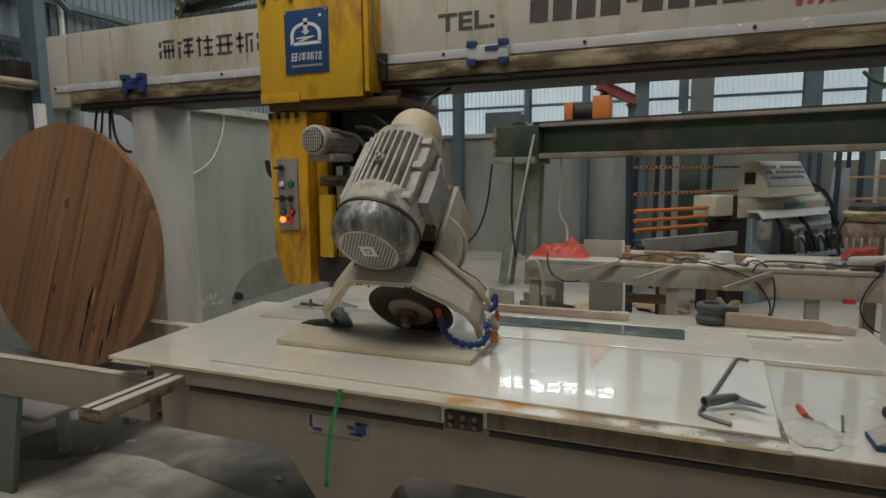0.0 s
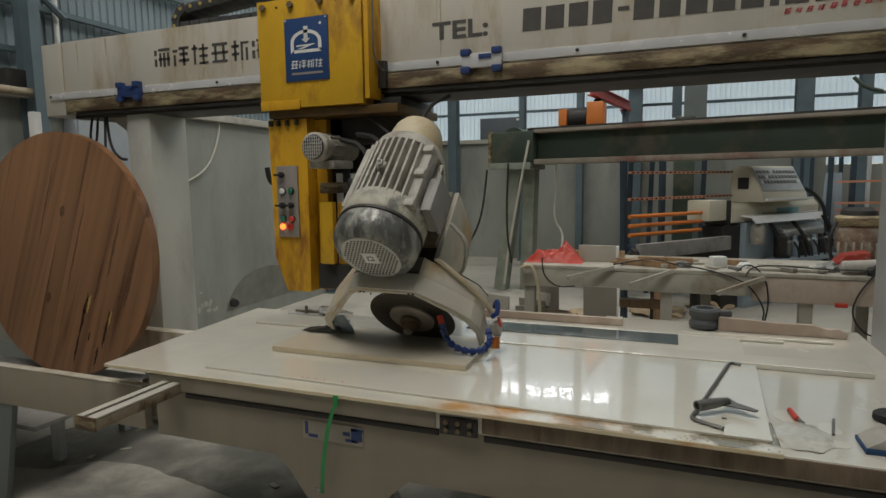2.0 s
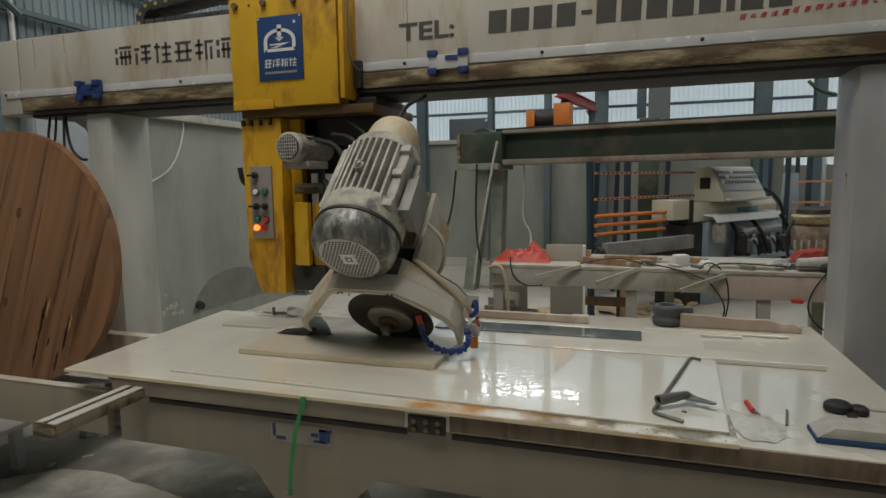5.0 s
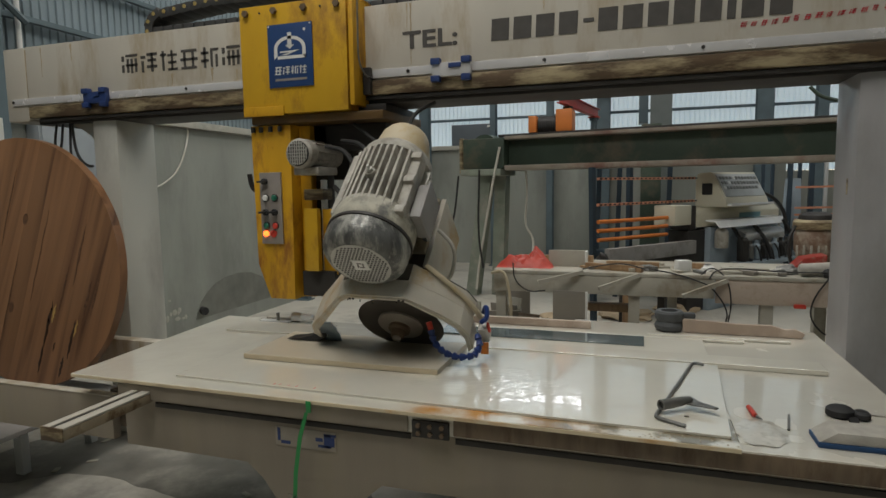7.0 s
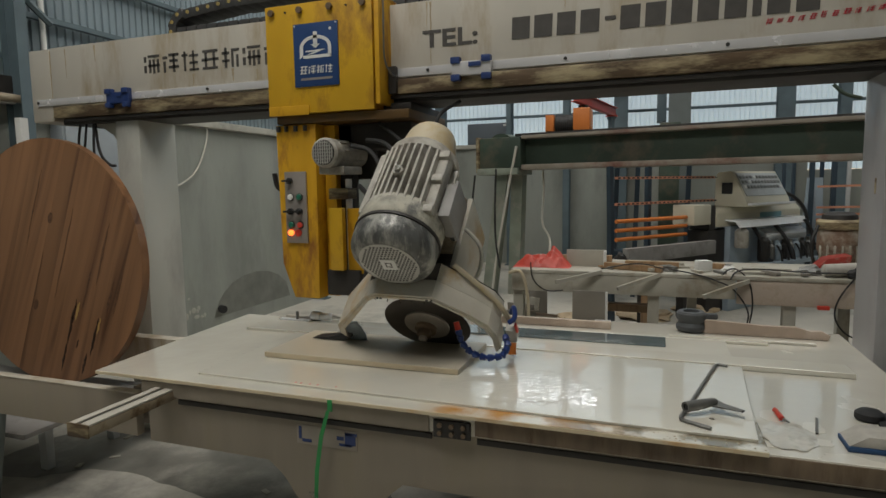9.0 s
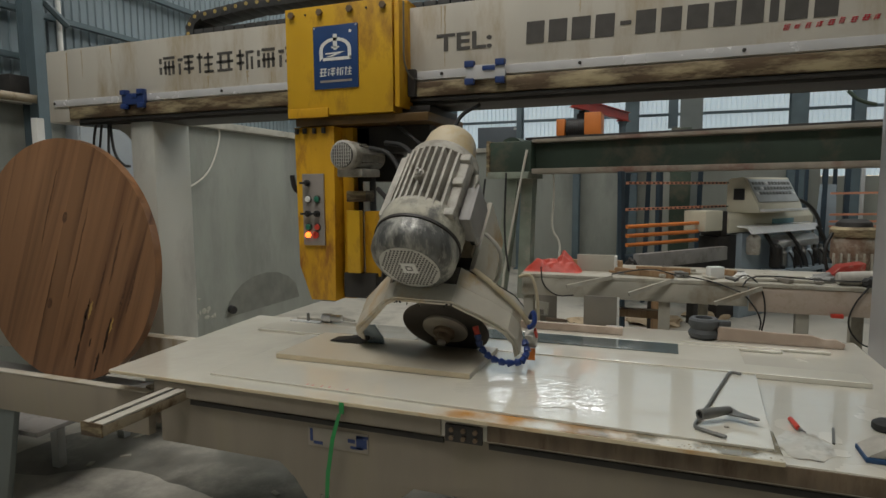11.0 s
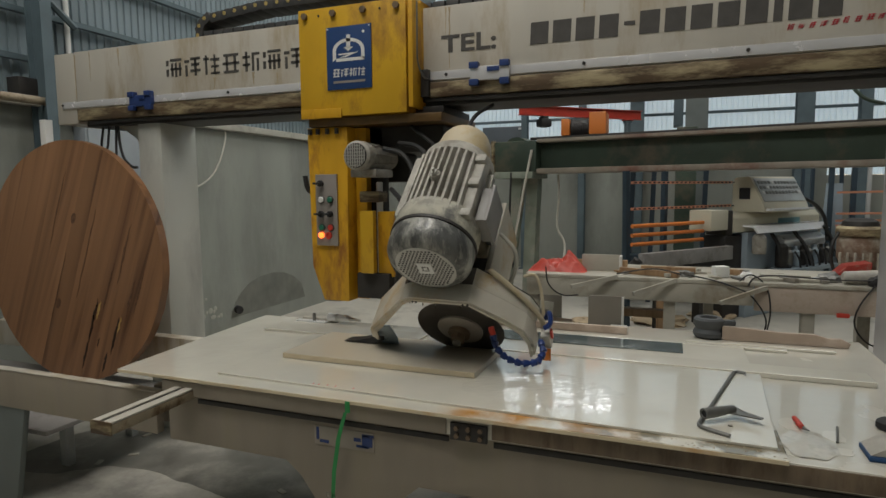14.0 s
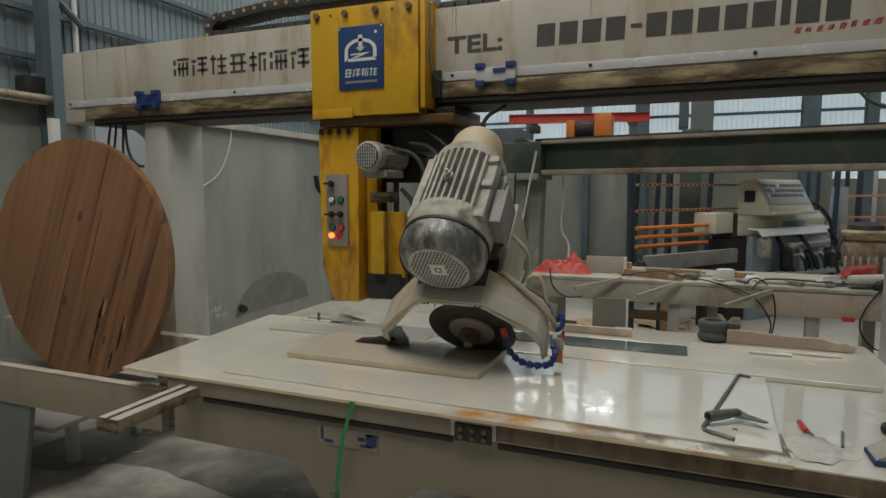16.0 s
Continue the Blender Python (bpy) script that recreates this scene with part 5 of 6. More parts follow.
part("pad_disc", lathe([(0.024, 0.0), (0.031, 0.006), (0.030, 0.020), (0.02, 0.027)], 24, pose(0.763, 2.165, TZ + 0.001) @ Matrix.Diagonal((0.9, 1.0, 1, 1))), M_BLACK, pad)
part("strap", box(-0.014, 0.014, -0.05, 0.05, 0.001, 0.012, 0.003, pose(0.727, 2.105, TZ, 0, 0, -12)), M_BLACK, pad)
single("paper_scrap", box(0.80, 0.90, 2.20, 2.225, TZ + 0.001, TZ + 0.006, 0.001), M_SPONGE, "pale scrap strip on the table", "scrap")
sponge = thing("float_block", (0.70, 1.96, TZ), "grey sponge float with blue base on the table", "sponge float")
part("base", box(0.57, 0.80, 1.88, 1.99, TZ + 0.001, TZ + 0.016, 0.003), M_DARKBLUE, sponge, "blue base board")
part("sponge", prism([(0.572, TZ + 0.0165), (0.798, TZ + 0.0165), (0.775, TZ + 0.05), (0.62, TZ + 0.05)], 1.884, 1.988, 0.004), M_SPONGE, sponge, "grey sponge")
strap = single("plastic_strap", prism([(-1.096, 0.80), (-1.082, 0.80), (-1.112, 0.70), (-1.136, 0.56), (-1.144, 0.455), (-1.160, 0.455), (-1.153, 0.56), (-1.129, 0.70)], 1.764, 1.7655, 0), M_GREENTAPE, "green plastic packing strap hanging from the slab", "strap")
part("knot", box(-1.09, -1.07, 1.7635, 1.7665, 0.80, 0.843, 0.0005), M_GREENTAPE, strap)
part("torn_end", box(-1.18, -1.14, 1.7635, 1.766, 0.455, 0.475, 0.0005), M_GLASS, strap)
# red crayon marks on the slab edge
for _x in (-1.30, -1.275, -1.235, -1.20, -1.12):
    single("crayon_mark", box(_x, _x + 0.004, 1.872, 1.886, 0.8512, 0.8518, 0, None), M_REDINK, "faint red crayon mark on the slab", "mark", "crayon marks", "structure")

# fittings behind the guard on the table
fit_ = thing("clamp_fitting", (-1.85, 2.88, 0.8425), "grey metal clamp fitting lying on the back of the slab", "clamp")
part("clamp_plate", box(-2.06, -1.86, 2.86, 2.90, 0.8425, 0.850, 0.002), M_STEEL, fit_)
part("clamp_plate", box(-2.04, -1.84, 2.905, 2.935, 0.8425, 0.862, 0.002), M_CREAM, fit_)
part("clamp_body", lathe([(0.02, 0.0), (0.026, 0.006), (0.026, 0.06), (0.020, 0.066), (0.020, 0.13), (0.012, 0.14)], 18, pose(-1.86, 2.90, 0.872, 0, 90, 0)), M_STEEL, fit_)
part("clamp_nose", cyl((-1.72, 2.90, 0.872), (-1.64, 2.885, 0.868), 0.012, 12, r2=0.007), M_GRILLE, fit_)
part("clamp_foot", box(-1.84, -1.80, 2.885, 2.915, 0.8425, 0.860, 0.004), M_TOOL, fit_)
part("clamp_stem", cyl((-1.945, 2.88, 0.850), (-1.945, 2.88, 0.895), 0.009, 10), M_TOOL, fit_)

# ---- round table top of joined boards ----
disc = thing("round_table_top", (-3.585, 2.62, 0.397), "round walnut table top of joined boards standing on edge", "table top")
R0 = 0.775
_edges = [-R0]
random.seed(4)
while _edges[-1] < R0 - 0.16:
    _edges.append(_edges[-1] + random.uniform(0.085, 0.14))
_edges.append(R0)
for a, b in zip(_edges, _edges[1:]):
    xs = [a + (b - a) * k / 6 for k in range(7)]
    top = [(x, math.sqrt(max(0.0, R0 * R0 - x * x))) for x in xs]
    poly = top + [(x, -z) for x, z in reversed(top)]
    clean = []
    for p in poly:
        if not clean or (Vector(p) - Vector(clean[-1])).length > 1e-4:
            clean.append(p)
    if (Vector(clean[0]) - Vector(clean[-1])).length < 1e-4:
        clean.pop()
    gap = 0.0001
    board = prism([(x + (gap if x < (a + b) / 2 else -gap), z) for x, z in clean], -0.027, 0.027, 0, pose(0, 0, 0, 0))
    me_ob = link_mesh("board", board, M_WOOD)
    me_ob.parent = disc
    me_ob.matrix_basis = Matrix.Translation(-Vector((-3.585, 2.62, 0.397))) @ pose(-3.585, 2.63, 1.173, -1.5, 0, 0) @ pose(0, 0, 0, 0, 20, 0)
# resin-filled cracks
CR = Matrix.Translation(-Vector((-3.585, 2.62, 0.397))) @ pose(-3.585, 2.63, 1.173, -1.5, 0, 0) @ pose(0, 0, 0, 0, 20, 0)


def crack(x, z, length, width, material, seed):
    random.seed(seed)
    n_ = 9
    l_, r_ = [], []
    for k in range(n_ + 1):
        f = k / n_
        w = 1.5 * width * math.sin(math.pi * f) ** 0.7 * random.uniform(0.5, 1.1) + 0.0006
        c = x + random.uniform(-0.004, 0.004)
        zz = z + (f - 0.5) * length
        l_.append((c - w, zz))
        r_.append((c + w, zz))
    ob = link_mesh("crack", prism(l_ + r_[::-1], -0.0285, -0.0272), material, 0)
    ob.parent = disc
    ob.matrix_basis = CR
    tagged(ob, "dark resin-filled crack")


for args in ((0.30, -0.28, 0.30, 0.008, M_CRACK, 1), (0.50, -0.30, 0.26, 0.007, M_CRACK, 2), (0.325, -0.20, 0.13, 0.006, M_RESIN, 3), (0.515, -0.22, 0.11, 0.005, M_RESIN, 4), (0.42, 0.22, 0.40, 0.005, M_KNOT, 5),
             (0.60, 0.05, 0.30, 0.006, M_KNOT, 6), (0.36, -0.02, 0.30, 0.006, M_KNOT, 7), (0.55, -0.02, 0.25, 0.007, M_KNOT, 8), (0.30, -0.52, 0.20, 0.006, M_CRACK, 9), (0.47, -0.50, 0.14, 0.006, M_CRACK, 10),
             (0.38, -0.40, 0.06, 0.004, M_CRACK, 11), (-0.05, -0.2, 0.5, 0.003, M_KNOT, 12), (-0.2, 0.3, 0.5, 0.003, M_KNOT, 13), (0.12, 0.1, 0.6, 0.003, M_KNOT, 14)):
    crack(*args)
for k, (x, z) in enumerate(((-0.05, 0.28), (-0.02, -0.30))):
    ob = link_mesh("knot", lathe([(0.028, 0), (0.028, 0.0008)], 18, pose(x, -0.0273, z, 90) @ Matrix.Diagonal((0.7, 1.3, 1, 1))), M_KNOT, 0)
    ob.parent = disc
    ob.matrix_basis = CR

# ---- left wall bits ----
near(single("wall_cable", tube([(LEFT + 0.03, 5.9, 2.40), (LEFT + 0.05, 5.95, 2.30), (LEFT + 0.05, 5.75, 1.85), (LEFT + 0.03, 5.45, 1.66), (LEFT + 0.03, 5.1, 1.60)], 0.0095), M_CABLEPALE, "pale cable hanging from the wall ledge", "cable", kind="structure"))
near(single("wall_outlet", cyl((LEFT + 0.005, 6.05, 0.10), (LEFT + 0.09, 6.0, 0.10), 0.05, 14, bevel=0.006), M_BLACK, "black pipe stub on the wall", "pipe stub", kind="structure"))
post = thing("square_post", (-4.23, 2.98, 0), "white square post standing behind the table top", "post")
part("post_tube", box(-4.257, -4.203, 2.95, 3.01, 0.0, 2.14, 0.004), M_WHITE, post)
near(single("panel_box", box(LEFT - 0.1, LEFT + 0.05, 3.43, 3.68, 2.451, 2.60, 0.01), M_DARK, "dark electrical box on the wall ledge", "electrical box"))
wc = thing("wall_cabinet", (LEFT + 0.02, 4.25, 1.2), "blue-grey steel cabinet hanging on the rendered wall", "cabinet")
near(wc)
part("cabinet_body", box(LEFT + 0.002, LEFT + 0.16, 3.93, 4.56, 1.2, 2.24, 0.01), M_CABBLUE, wc)
part("cabinet_door", box(LEFT + 0.161, LEFT + 0.175, 3.95, 4.54, 1.22, 2.22, 0.006), M_CABBLUE, wc)
near(single("ledge_pipe", tube([(LEFT + 0.14, -2, 2.40), (LEFT + 0.14, 4.9, 2.40)], 0.035, 12, smooth=0), M_ARM, "dusty brown pipe along the wall ledge", "pipe", kind="structure"))
random.seed(8)
for k in range(9):
    near(single("wall_splash", lathe([(random.uniform(0.02, 0.05), 0), (0.015, 0.004)], 9, pose(LEFT + 0.001, 5.42 + random.uniform(0, 0.35), 0.1 + random.uniform(-0.06, 0.22), 0, 90, 0) @ Matrix.Diagonal((random.uniform(0.5, 1.4), 1, 1, 1))), M_LEDGE, "pale plaster splash on the wall", "splash", "plaster splashes", "structure"))

# ---- green gantry of the next machine ----

G0 = 0.623  # the floor, in the draft of the gantry
gg = thing("green_gantry", (0.5, 5.15, 0), "dark green steel gantry beam on splayed legs", "gantry")
GX0, GX1 = -1.06, 4.2
part("web", box(GX0, GX1, 5.10, 5.13, 1.785, 2.0, 0.003), M_GREEN, gg)
part("top_flange", box(GX0, GX1, 5.0, 5.28, 2.002, 2.03, 0.004), M_FLANGEEDGE, gg, "dusty top flange")
part("rail_strip", box(GX0 - 0.1, GX1, 5.10, 5.14, 2.031, 2.055, 0.003), M_DARK, gg)
part("bottom_flange", box(GX0, GX1, 5.0, 5.28, 1.74, 1.783, 0.004), M_FLANGEEDGE, gg, "worn rusty bottom flange")
part("end_box", box(-1.45, GX0 - 0.002, 4.99, 5.30, 1.76, 2.02, 0.012), M_GREEN, gg)
part("end_plate", box(-1.475, -1.452, 4.97, 5.32, 1.72, 2.03, 0.004), M_RAILDIRT, gg)
part("end_arch", lathe([(0.13, 0), (0.13, 0.2)], 24, pose(-1.27, 5.25, 1.93, 90)), M_GREEN, gg)
part("end_plate", box(-1.46, -1.08, 4.96, 5.32, 1.70, 1.757, 0.004), M_GREENPALE, gg)
part("leg", tube([(-1.26, 5.1, 1.70), (-1.41, 5.1, G0)], 0.075, 4, smooth=0), M_GREENPALE, gg, "pale worn green leg")
part("leg", tube([(-1.16, 5.2, 1.70), (-1.198, 5.2, G0)], 0.075, 4, smooth=0), M_GREENPALE, gg, "pale worn green leg")
part("hanging_strap", tube([(-1.09, 4.97, 1.94), (-1.16, 4.96, 1.6), (-1.28, 4.95, 0.95), (-1.31, 4.95, 0.7)], 0.011, 5), M_CABLEPALE, gg, "dusty webbing strap")
for pts in ([(-1.45, 4.9, 1.7), (-1.5, 4.9, 1.3), (-1.6, 4.85, 1.05), (-1.75, 4.85, 0.98)], [(-1.25, 4.9, 1.75), (-1.27, 4.9, 1.2), (-1.22, 4.9, 0.9)]):
    part("cable", tube(pts, 0.009), M_CABLE, gg)
gm = part("gantry_motor", lathe([(0.05, 0), (0.065, 0.02), (0.065, 0.2), (0.04, 0.24)], 20, pose(1.46, 5.1, 2.13, 0, 90, 0)), M_GREEN, gg, "dark green drive motor")
part("motor_lever", tube([(1.32, 5.0, 2.14), (1.22, 4.98, 2.17), (1.16, 4.98, 2.24)], 0.012), M_GREEN, gm)
part("motor_cap", cyl((1.52, 5.1, 2.2), (1.52, 5.1, 2.30), 0.025, 12), M_DARK, gm)
part("motor_foot", box(1.40, 1.72, 5.0, 5.25, 2.056, 2.085, 0.004), M_GREEN, gm)
part("under_box", box(1.38, 1.55, 5.04, 5.24, 1.66, 1.738, 0.015), M_DARK, gg, "rusty trolley under the beam")
part("leg", box(3.0, 3.2, 5.02, 5.26, G0, 1.738, 0.008), M_GREEN, gg)
gg.matrix_basis = FAR(1.63) @ pose(-1.07, 5.05, 0, 0, 0, -10) @ Matrix.Translation((0.5 + 1.07, 5.15 - 5.05, 0.0))

# ---- work bench behind the saw ----
bench = thing("work_bench", (0.6, 5.4, 0), "dusty pale steel bench with a cluttered top", "bench")
part("bench_top", box(-1.16, 4.2, 4.98, 5.85, 0.855, 0.885, 0.005), M_BENCH, bench)
part("front_apron", box(-1.15, 0.62, 4.985, 5.01, 0.70, 0.853, 0.004), M_BENCH, bench)
part("front_apron", box(0.63, 4.2, 4.99, 5.03, 0.665, 0.853, 0.004), M_PINKBENCH, bench, "pinkish-beige front board")
for _x in (-1.1, 0.02, 1.0, 2.4):
    part("leg", box(_x - 0.045, _x + 0.045, 5.02, 5.10, 0.0, 0.853, 0.005), M_BENCH, bench)
for _x in (-0.6, 0.35, 1.8):
    part("leg", box(_x - 0.04, _x + 0.04, 5.72, 5.80, 0.0, 0.853, 0.005), M_BENCH, bench)
for x0, z0, x1, z1 in ((-0.74, 0.81, -0.39, 0.885), (-0.25, 0.775, 0.06, 0.875), (0.38, 0.74, 0.71, 0.85)):
    part("support_arm", tube([(x0, 4.82, z0), (x1, 4.98, z1)], 0.022, 4, smooth=0), M_BENCH, bench, "pale folding support arm")
part("shelf", box(-0.55, 0.05, 5.5, 5.6, 0.45, 0.52, 0.005), M_BOARD, bench)


def crumple(cx, cy, z, sx, sy, h, seed):
    bm = bmesh.new()
    bmesh.ops.create_icosphere(bm, subdivisions=3, radius=1)
    for v in bm.verts:
        k = 1 + 0.45 * noise.noise(v.co * 1.7 + Vector((seed, 0, 0))) + 0.2 * noise.noise(v.co * 4 + Vector((seed, 5, 0)))
        v.co = Vector((cx + v.co.x * sx * k, cy + v.co.y * sy * k, max(z, z + (v.co.z * k * 0.75 + 0.1) * h)))
    return bm


single("plastic_film", crumple(0.435, 1.955, TZ + 0.0012, 0.07, 0.10, 0.007, 31.0), M_FILM, "torn milky plastic film at the slab corner", "plastic film", smooth=25)
bag = thing("red_sheet", (-0.92, 5.3, 0.886), "crumpled red plastic sheet lying on the bench", "plastic sheet")
def drape(cx, cy, z, seed):
    """A crumpled sheet: a low fold that rises to a peak."""
    bm = bmesh.new()
    n_ = 26
    grid = []
    for i in range(n_ + 1):
        row = []
        for j in range(n_ + 1):
            u, v = i / n_ * 2 - 1, j / n_ * 2 - 1
            e = max(0.0, 1 - (abs(u) ** 2.4 + abs(v) ** 2.4))
            h = (0.06 + 0.075 * math.exp(-((u - 0.45) ** 2) / 0.10 - v * v / 0.4) + 0.06 * noise.noise((u * 3.2, v * 3.2, seed)) + 0.10 * abs(noise.noise((u * 2.6 + v, v * 2.4, seed + 3))) + 0.012 * abs(noise.noise((u * 9, v * 8, seed + 7)))) * e ** 0.7
            wob = 1 + 0.16 * noise.noise((math.atan2(v, u) * 1.6, seed, 0))
            row.append(bm.verts.new((cx + u * 0.25 * wob, cy + v * 0.15 * wob, z + h)))
        grid.append(row)
    for i in range(n_):
        for j in range(n_):
            bm.faces.new((grid[i][j], grid[i + 1][j], grid[i + 1][j + 1], grid[i][j + 1]))
    return bm


part("sheet_body", drape(-0.92, 5.26, 0.886, 2.0), M_REDCLOTH, bag, smooth=40)
single("white_board", box(-0.72, -0.39, 5.30, 5.32, 0.886, 1.03, 0.004), M_BENCH, "pale board standing on the bench", "board")
single("white_board", box(-0.395, -0.375, 5.22, 5.31, 0.886, 1.03, 0.004), M_WHITE, "white board edge on the bench", "board")
single("timber", box(-0.25, 0.25, -0.025, 0.025, 0, 0.05, 0.003, pose(-0.15, 5.13, 0.887, 0, 0, -22)), M_BOARD, "brown timber offcut on the bench", "timber", "timbers on the bench")
single("timber", box(-0.22, 0.22, -0.03, 0.03, 0, 0.05, 0.003, pose(0.0, 5.35, 0.887, 0, 0, -5)), M_BOARD, "brown timber offcut on the bench", "timber", "timbers on the bench")
single("timber", box(-0.35, 0.35, -0.03, 0.03, 0, 0.06, 0.003, pose(-0.70, 5.62, 0.887, 0, 0, 3)), M_BOARD, "long brown timber on the bench", "timber", "timbers on the bench")
single("timber", box(-0.1, 0.1, -0.03, 0.03, 0, 0.045, 0.003, pose(0.48, 5.4, 0.887, 0, 0, -30)), M_BOARD, "short timber offcut on the bench", "timber", "timbers on the bench")
single("stone_block", box(-0.06, 0.06, -0.04, 0.04, 0, 0.09, 0.012, pose(0.40, 5.2, 0.887, 0, 0, 25)), M_WHITE, "white stone block on the bench", "stone block")
single("paper", crumple(0.60, 5.25, 0.887, 0.06, 0.05, 0.05, 8.0), M_WHITE, "crumpled white paper on the bench", "paper", smooth=15)
single("stone_strip", box(0.70, 1.05, 5.25, 5.33, 0.887, 0.915, 0.004), M_BENCH, "pale stone strip on the bench", "stone strip", "strips on the bench", smooth=0)
single("stone_strip", box(0.62, 1.08, 5.08, 5.14, 0.887, 0.91, 0.004), M_BENCH, "pale stone strip on the bench", "stone strip", "strips on the bench", smooth=0)
single("tool_heap", crumple(1.16, 5.2, 0.887, 0.10, 0.07, 0.08, 11.0), M_TOOL, "dark heap of dusty hand tools on the bench", "hand tools", smooth=15)
single("tool_heap", crumple(0.12, 5.15, 0.887, 0.08, 0.05, 0.06, 14.0), M_TOOL, "small dusty power tool on the bench", "power tool", smooth=15)
single("rolled_cloth", cyl((1.22, 5.08, 0.935), (1.48, 5.1, 0.945), 0.048, 14, r2=0.055, bevel=0.012), M_SPONGE, "pale rolled cloth on the bench", "cloth roll")
single("foot_switch", crumple(1.44, 5.02, 0.887, 0.08, 0.05, 0.09, 17.0), M_BLACK, "black tool handle on the bench", "tool handle", smooth=25)
for pts in ([(0.15, 5.0, 0.92), (0.35, 4.97, 0.89), (0.50, 4.96, 0.84), (0.60, 4.95, 0.80), (0.72, 4.95, 0.62), (0.70, 4.95, 0.50)], [(0.58, 4.97, 0.86), (0.62, 5.0, 0.93), (0.80, 5.05, 0.94), (1.1, 5.03, 0.92), (1.4, 5.0, 0.93)],
            [(0.50, 5.0, 0.86), (0.60, 5.05, 0.96), (0.72, 5.0, 0.86), (0.745, 4.96, 0.66), (0.715, 4.95, 0.50)], [(1.40, 4.97, 0.90), (1.30, 4.96, 0.75), (1.27, 4.96, 0.60), (1.36, 4.96, 0.47), (1.46, 4.96, 0.45)],
            [(-0.98, 4.97, 0.95), (-0.97, 4.96, 0.80), (-0.85, 4.96, 0.70), (-0.70, 4.96, 0.72)], [(-0.4, 5.05, 0.9), (-0.1, 5.1, 0.96), (0.1, 5.0, 0.92)]):
    single("bench_cable", tube(pts, 0.0062, 6), M_CABLE, "black electric cable hanging over the bench", "cable", "bench cables")
single("cable_plug", box(0.69, 0.73, 4.93, 4.97, 0.44, 0.50, 0.006), M_BLACK, "black plug on a hanging cable", "plug")
single("red_clip", box(1.17, 1.25, 4.95, 4.985, 0.655, 0.685, 0.006), M_RED, "red plastic clip under the bench edge", "clip")
single("leaning_rod", tube([(1.36, 4.4, 0.0), (1.46, 4.75, 0.75)], 0.022, 10, smooth=0), M_LEGPALE, "pale plastic pipe leaning by the leg", "pipe")
# outline of a darker, round-topped patch low on the left wall
PATCH_ARCH = [(5.93, 0.0), (5.96, 0.08), (6.02, 0.18), (6.13, 0.29), (6.29, 0.39), (6.52, 0.455), (6.80, 0.475), (7.08, 0.44), (7.32, 0.35), (7.50, 0.22), (7.58, 0.0)]
near(single("dark_patch", prism(PATCH_ARCH, LEFT, LEFT + 0.003, 0, Matrix(((0, 1, 0, 0), (1, 0, 0, 0), (0, 0, 1, 0), (0, 0, 0, 1)))), M_WALLPATCH, "dark round-topped patch low on the rendered wall", "damp patch", kind="structure"))
for _x, _y, _s in ((-0.05, 7.4, 0.22), (-0.8, 7.0, 0.18), (0.5, 7.9, 0.16)):
    single("sand_mound", crumple(_x, _y, 0.0, _s * 1.5, _s, 0.12, _x), M_TERRASAND, "low sandy heap on the floor", "sand heap", "sand heaps")
stool = thing("timber_trestle", (-0.3, 6.6, 0), "rough brown timber trestle on the floor", "trestle")
part("rail", box(-0.75, -0.02, 6.58, 6.66, 0.42, 0.50, 0.004), M_BOARD, stool)
for _x in (-0.70, -0.06):
    part("leg", box(_x - 0.05, _x + 0.05, 6.57, 6.67, 0.0, 0.42, 0.004), M_BOARD, stool)
random.seed(12)
for k in range(7):
    x, y = random.uniform(-1.5, -0.95), random.uniform(5.3, 6.2)
    single("offcut_plate", box(-0.15, 0.15, -0.01, 0.01, 0.0, random.uniform(0.3, 0.55), 0.003, pose(x, y, 0.003, random.uniform(-12, 12), 0, random.uniform(-30, 30))), random.choice([M_TILE, M_BENCH, M_TERRA]), "stone offcut plate standing under the bench", "stone offcut", "offcuts under the bench")

cord = single("hanging_cord", tube([(-1.06, 6.0, 1.755), (-1.05, 6.0, 1.5), (-1.08, 6.0, 1.2), (-0.98, 6.0, 1.08), (-0.97, 5.85, 0.9)], 0.012, 6), M_CABLEPALE, "pale cord hanging behind the bench", "cord")
cord.matrix_basis = FAR(1.4) @ Matrix.Translation(ORIGIN[cord])
single("yellow_hose", tube([(-1.16, 4.93, 0.86), (-1.05, 4.9, 0.90), (-1.0, 4.9, 0.75), (-0.98, 4.92, 0.5), (-1.02, 4.95, 0.02)], 0.014, 7), M_CAP, "yellowish rubber hose hanging from the bench end", "hose")
random.seed(44)
for k in range(16):
    _x, _y = random.uniform(-0.45, 1.25), random.uniform(5.05, 5.6)
    _a, _b, _c = random.uniform(0.02, 0.07), random.uniform(0.015, 0.03), random.uniform(0.012, 0.04)
    single("bench_offcut", box(-_a, _a, -_b, _b, 0, _c, 0.004, pose(_x, _y, 0.886 + 0.0005 * k, 0, 0, random.uniform(0, 180))), random.choice([M_BENCH, M_BOARD, M_TILE, M_WHITE, M_TOOL]), "small dusty offcut on the bench", "offcut", "offcuts on the bench")

# ---- edging machine ----
# built along x from its near corner and then turned
em = thing("edging_machine", (0, 0, 0), "cream and blue-grey glass edging machine with sloped console", "edging machine")
ALONG = Matrix(((0, 1, 0, 0), (1, 0, 0, 0), (0, 0, 1, 0), (0, 0, 0, 1)))
part("beam_cover", prism([(0.20, 1.06), (0.5, 1.06), (0.5, 1.30), (0.26, 1.30), (0.20, 1.23)], -0.30, 1.62, 0.012, ALONG), M_CREAMBOX, em, "cream cover")
part("dark_end", box(-0.42, -0.302, 0.22, 0.5, 1.03, 1.33, 0.01), M_DARK, em)
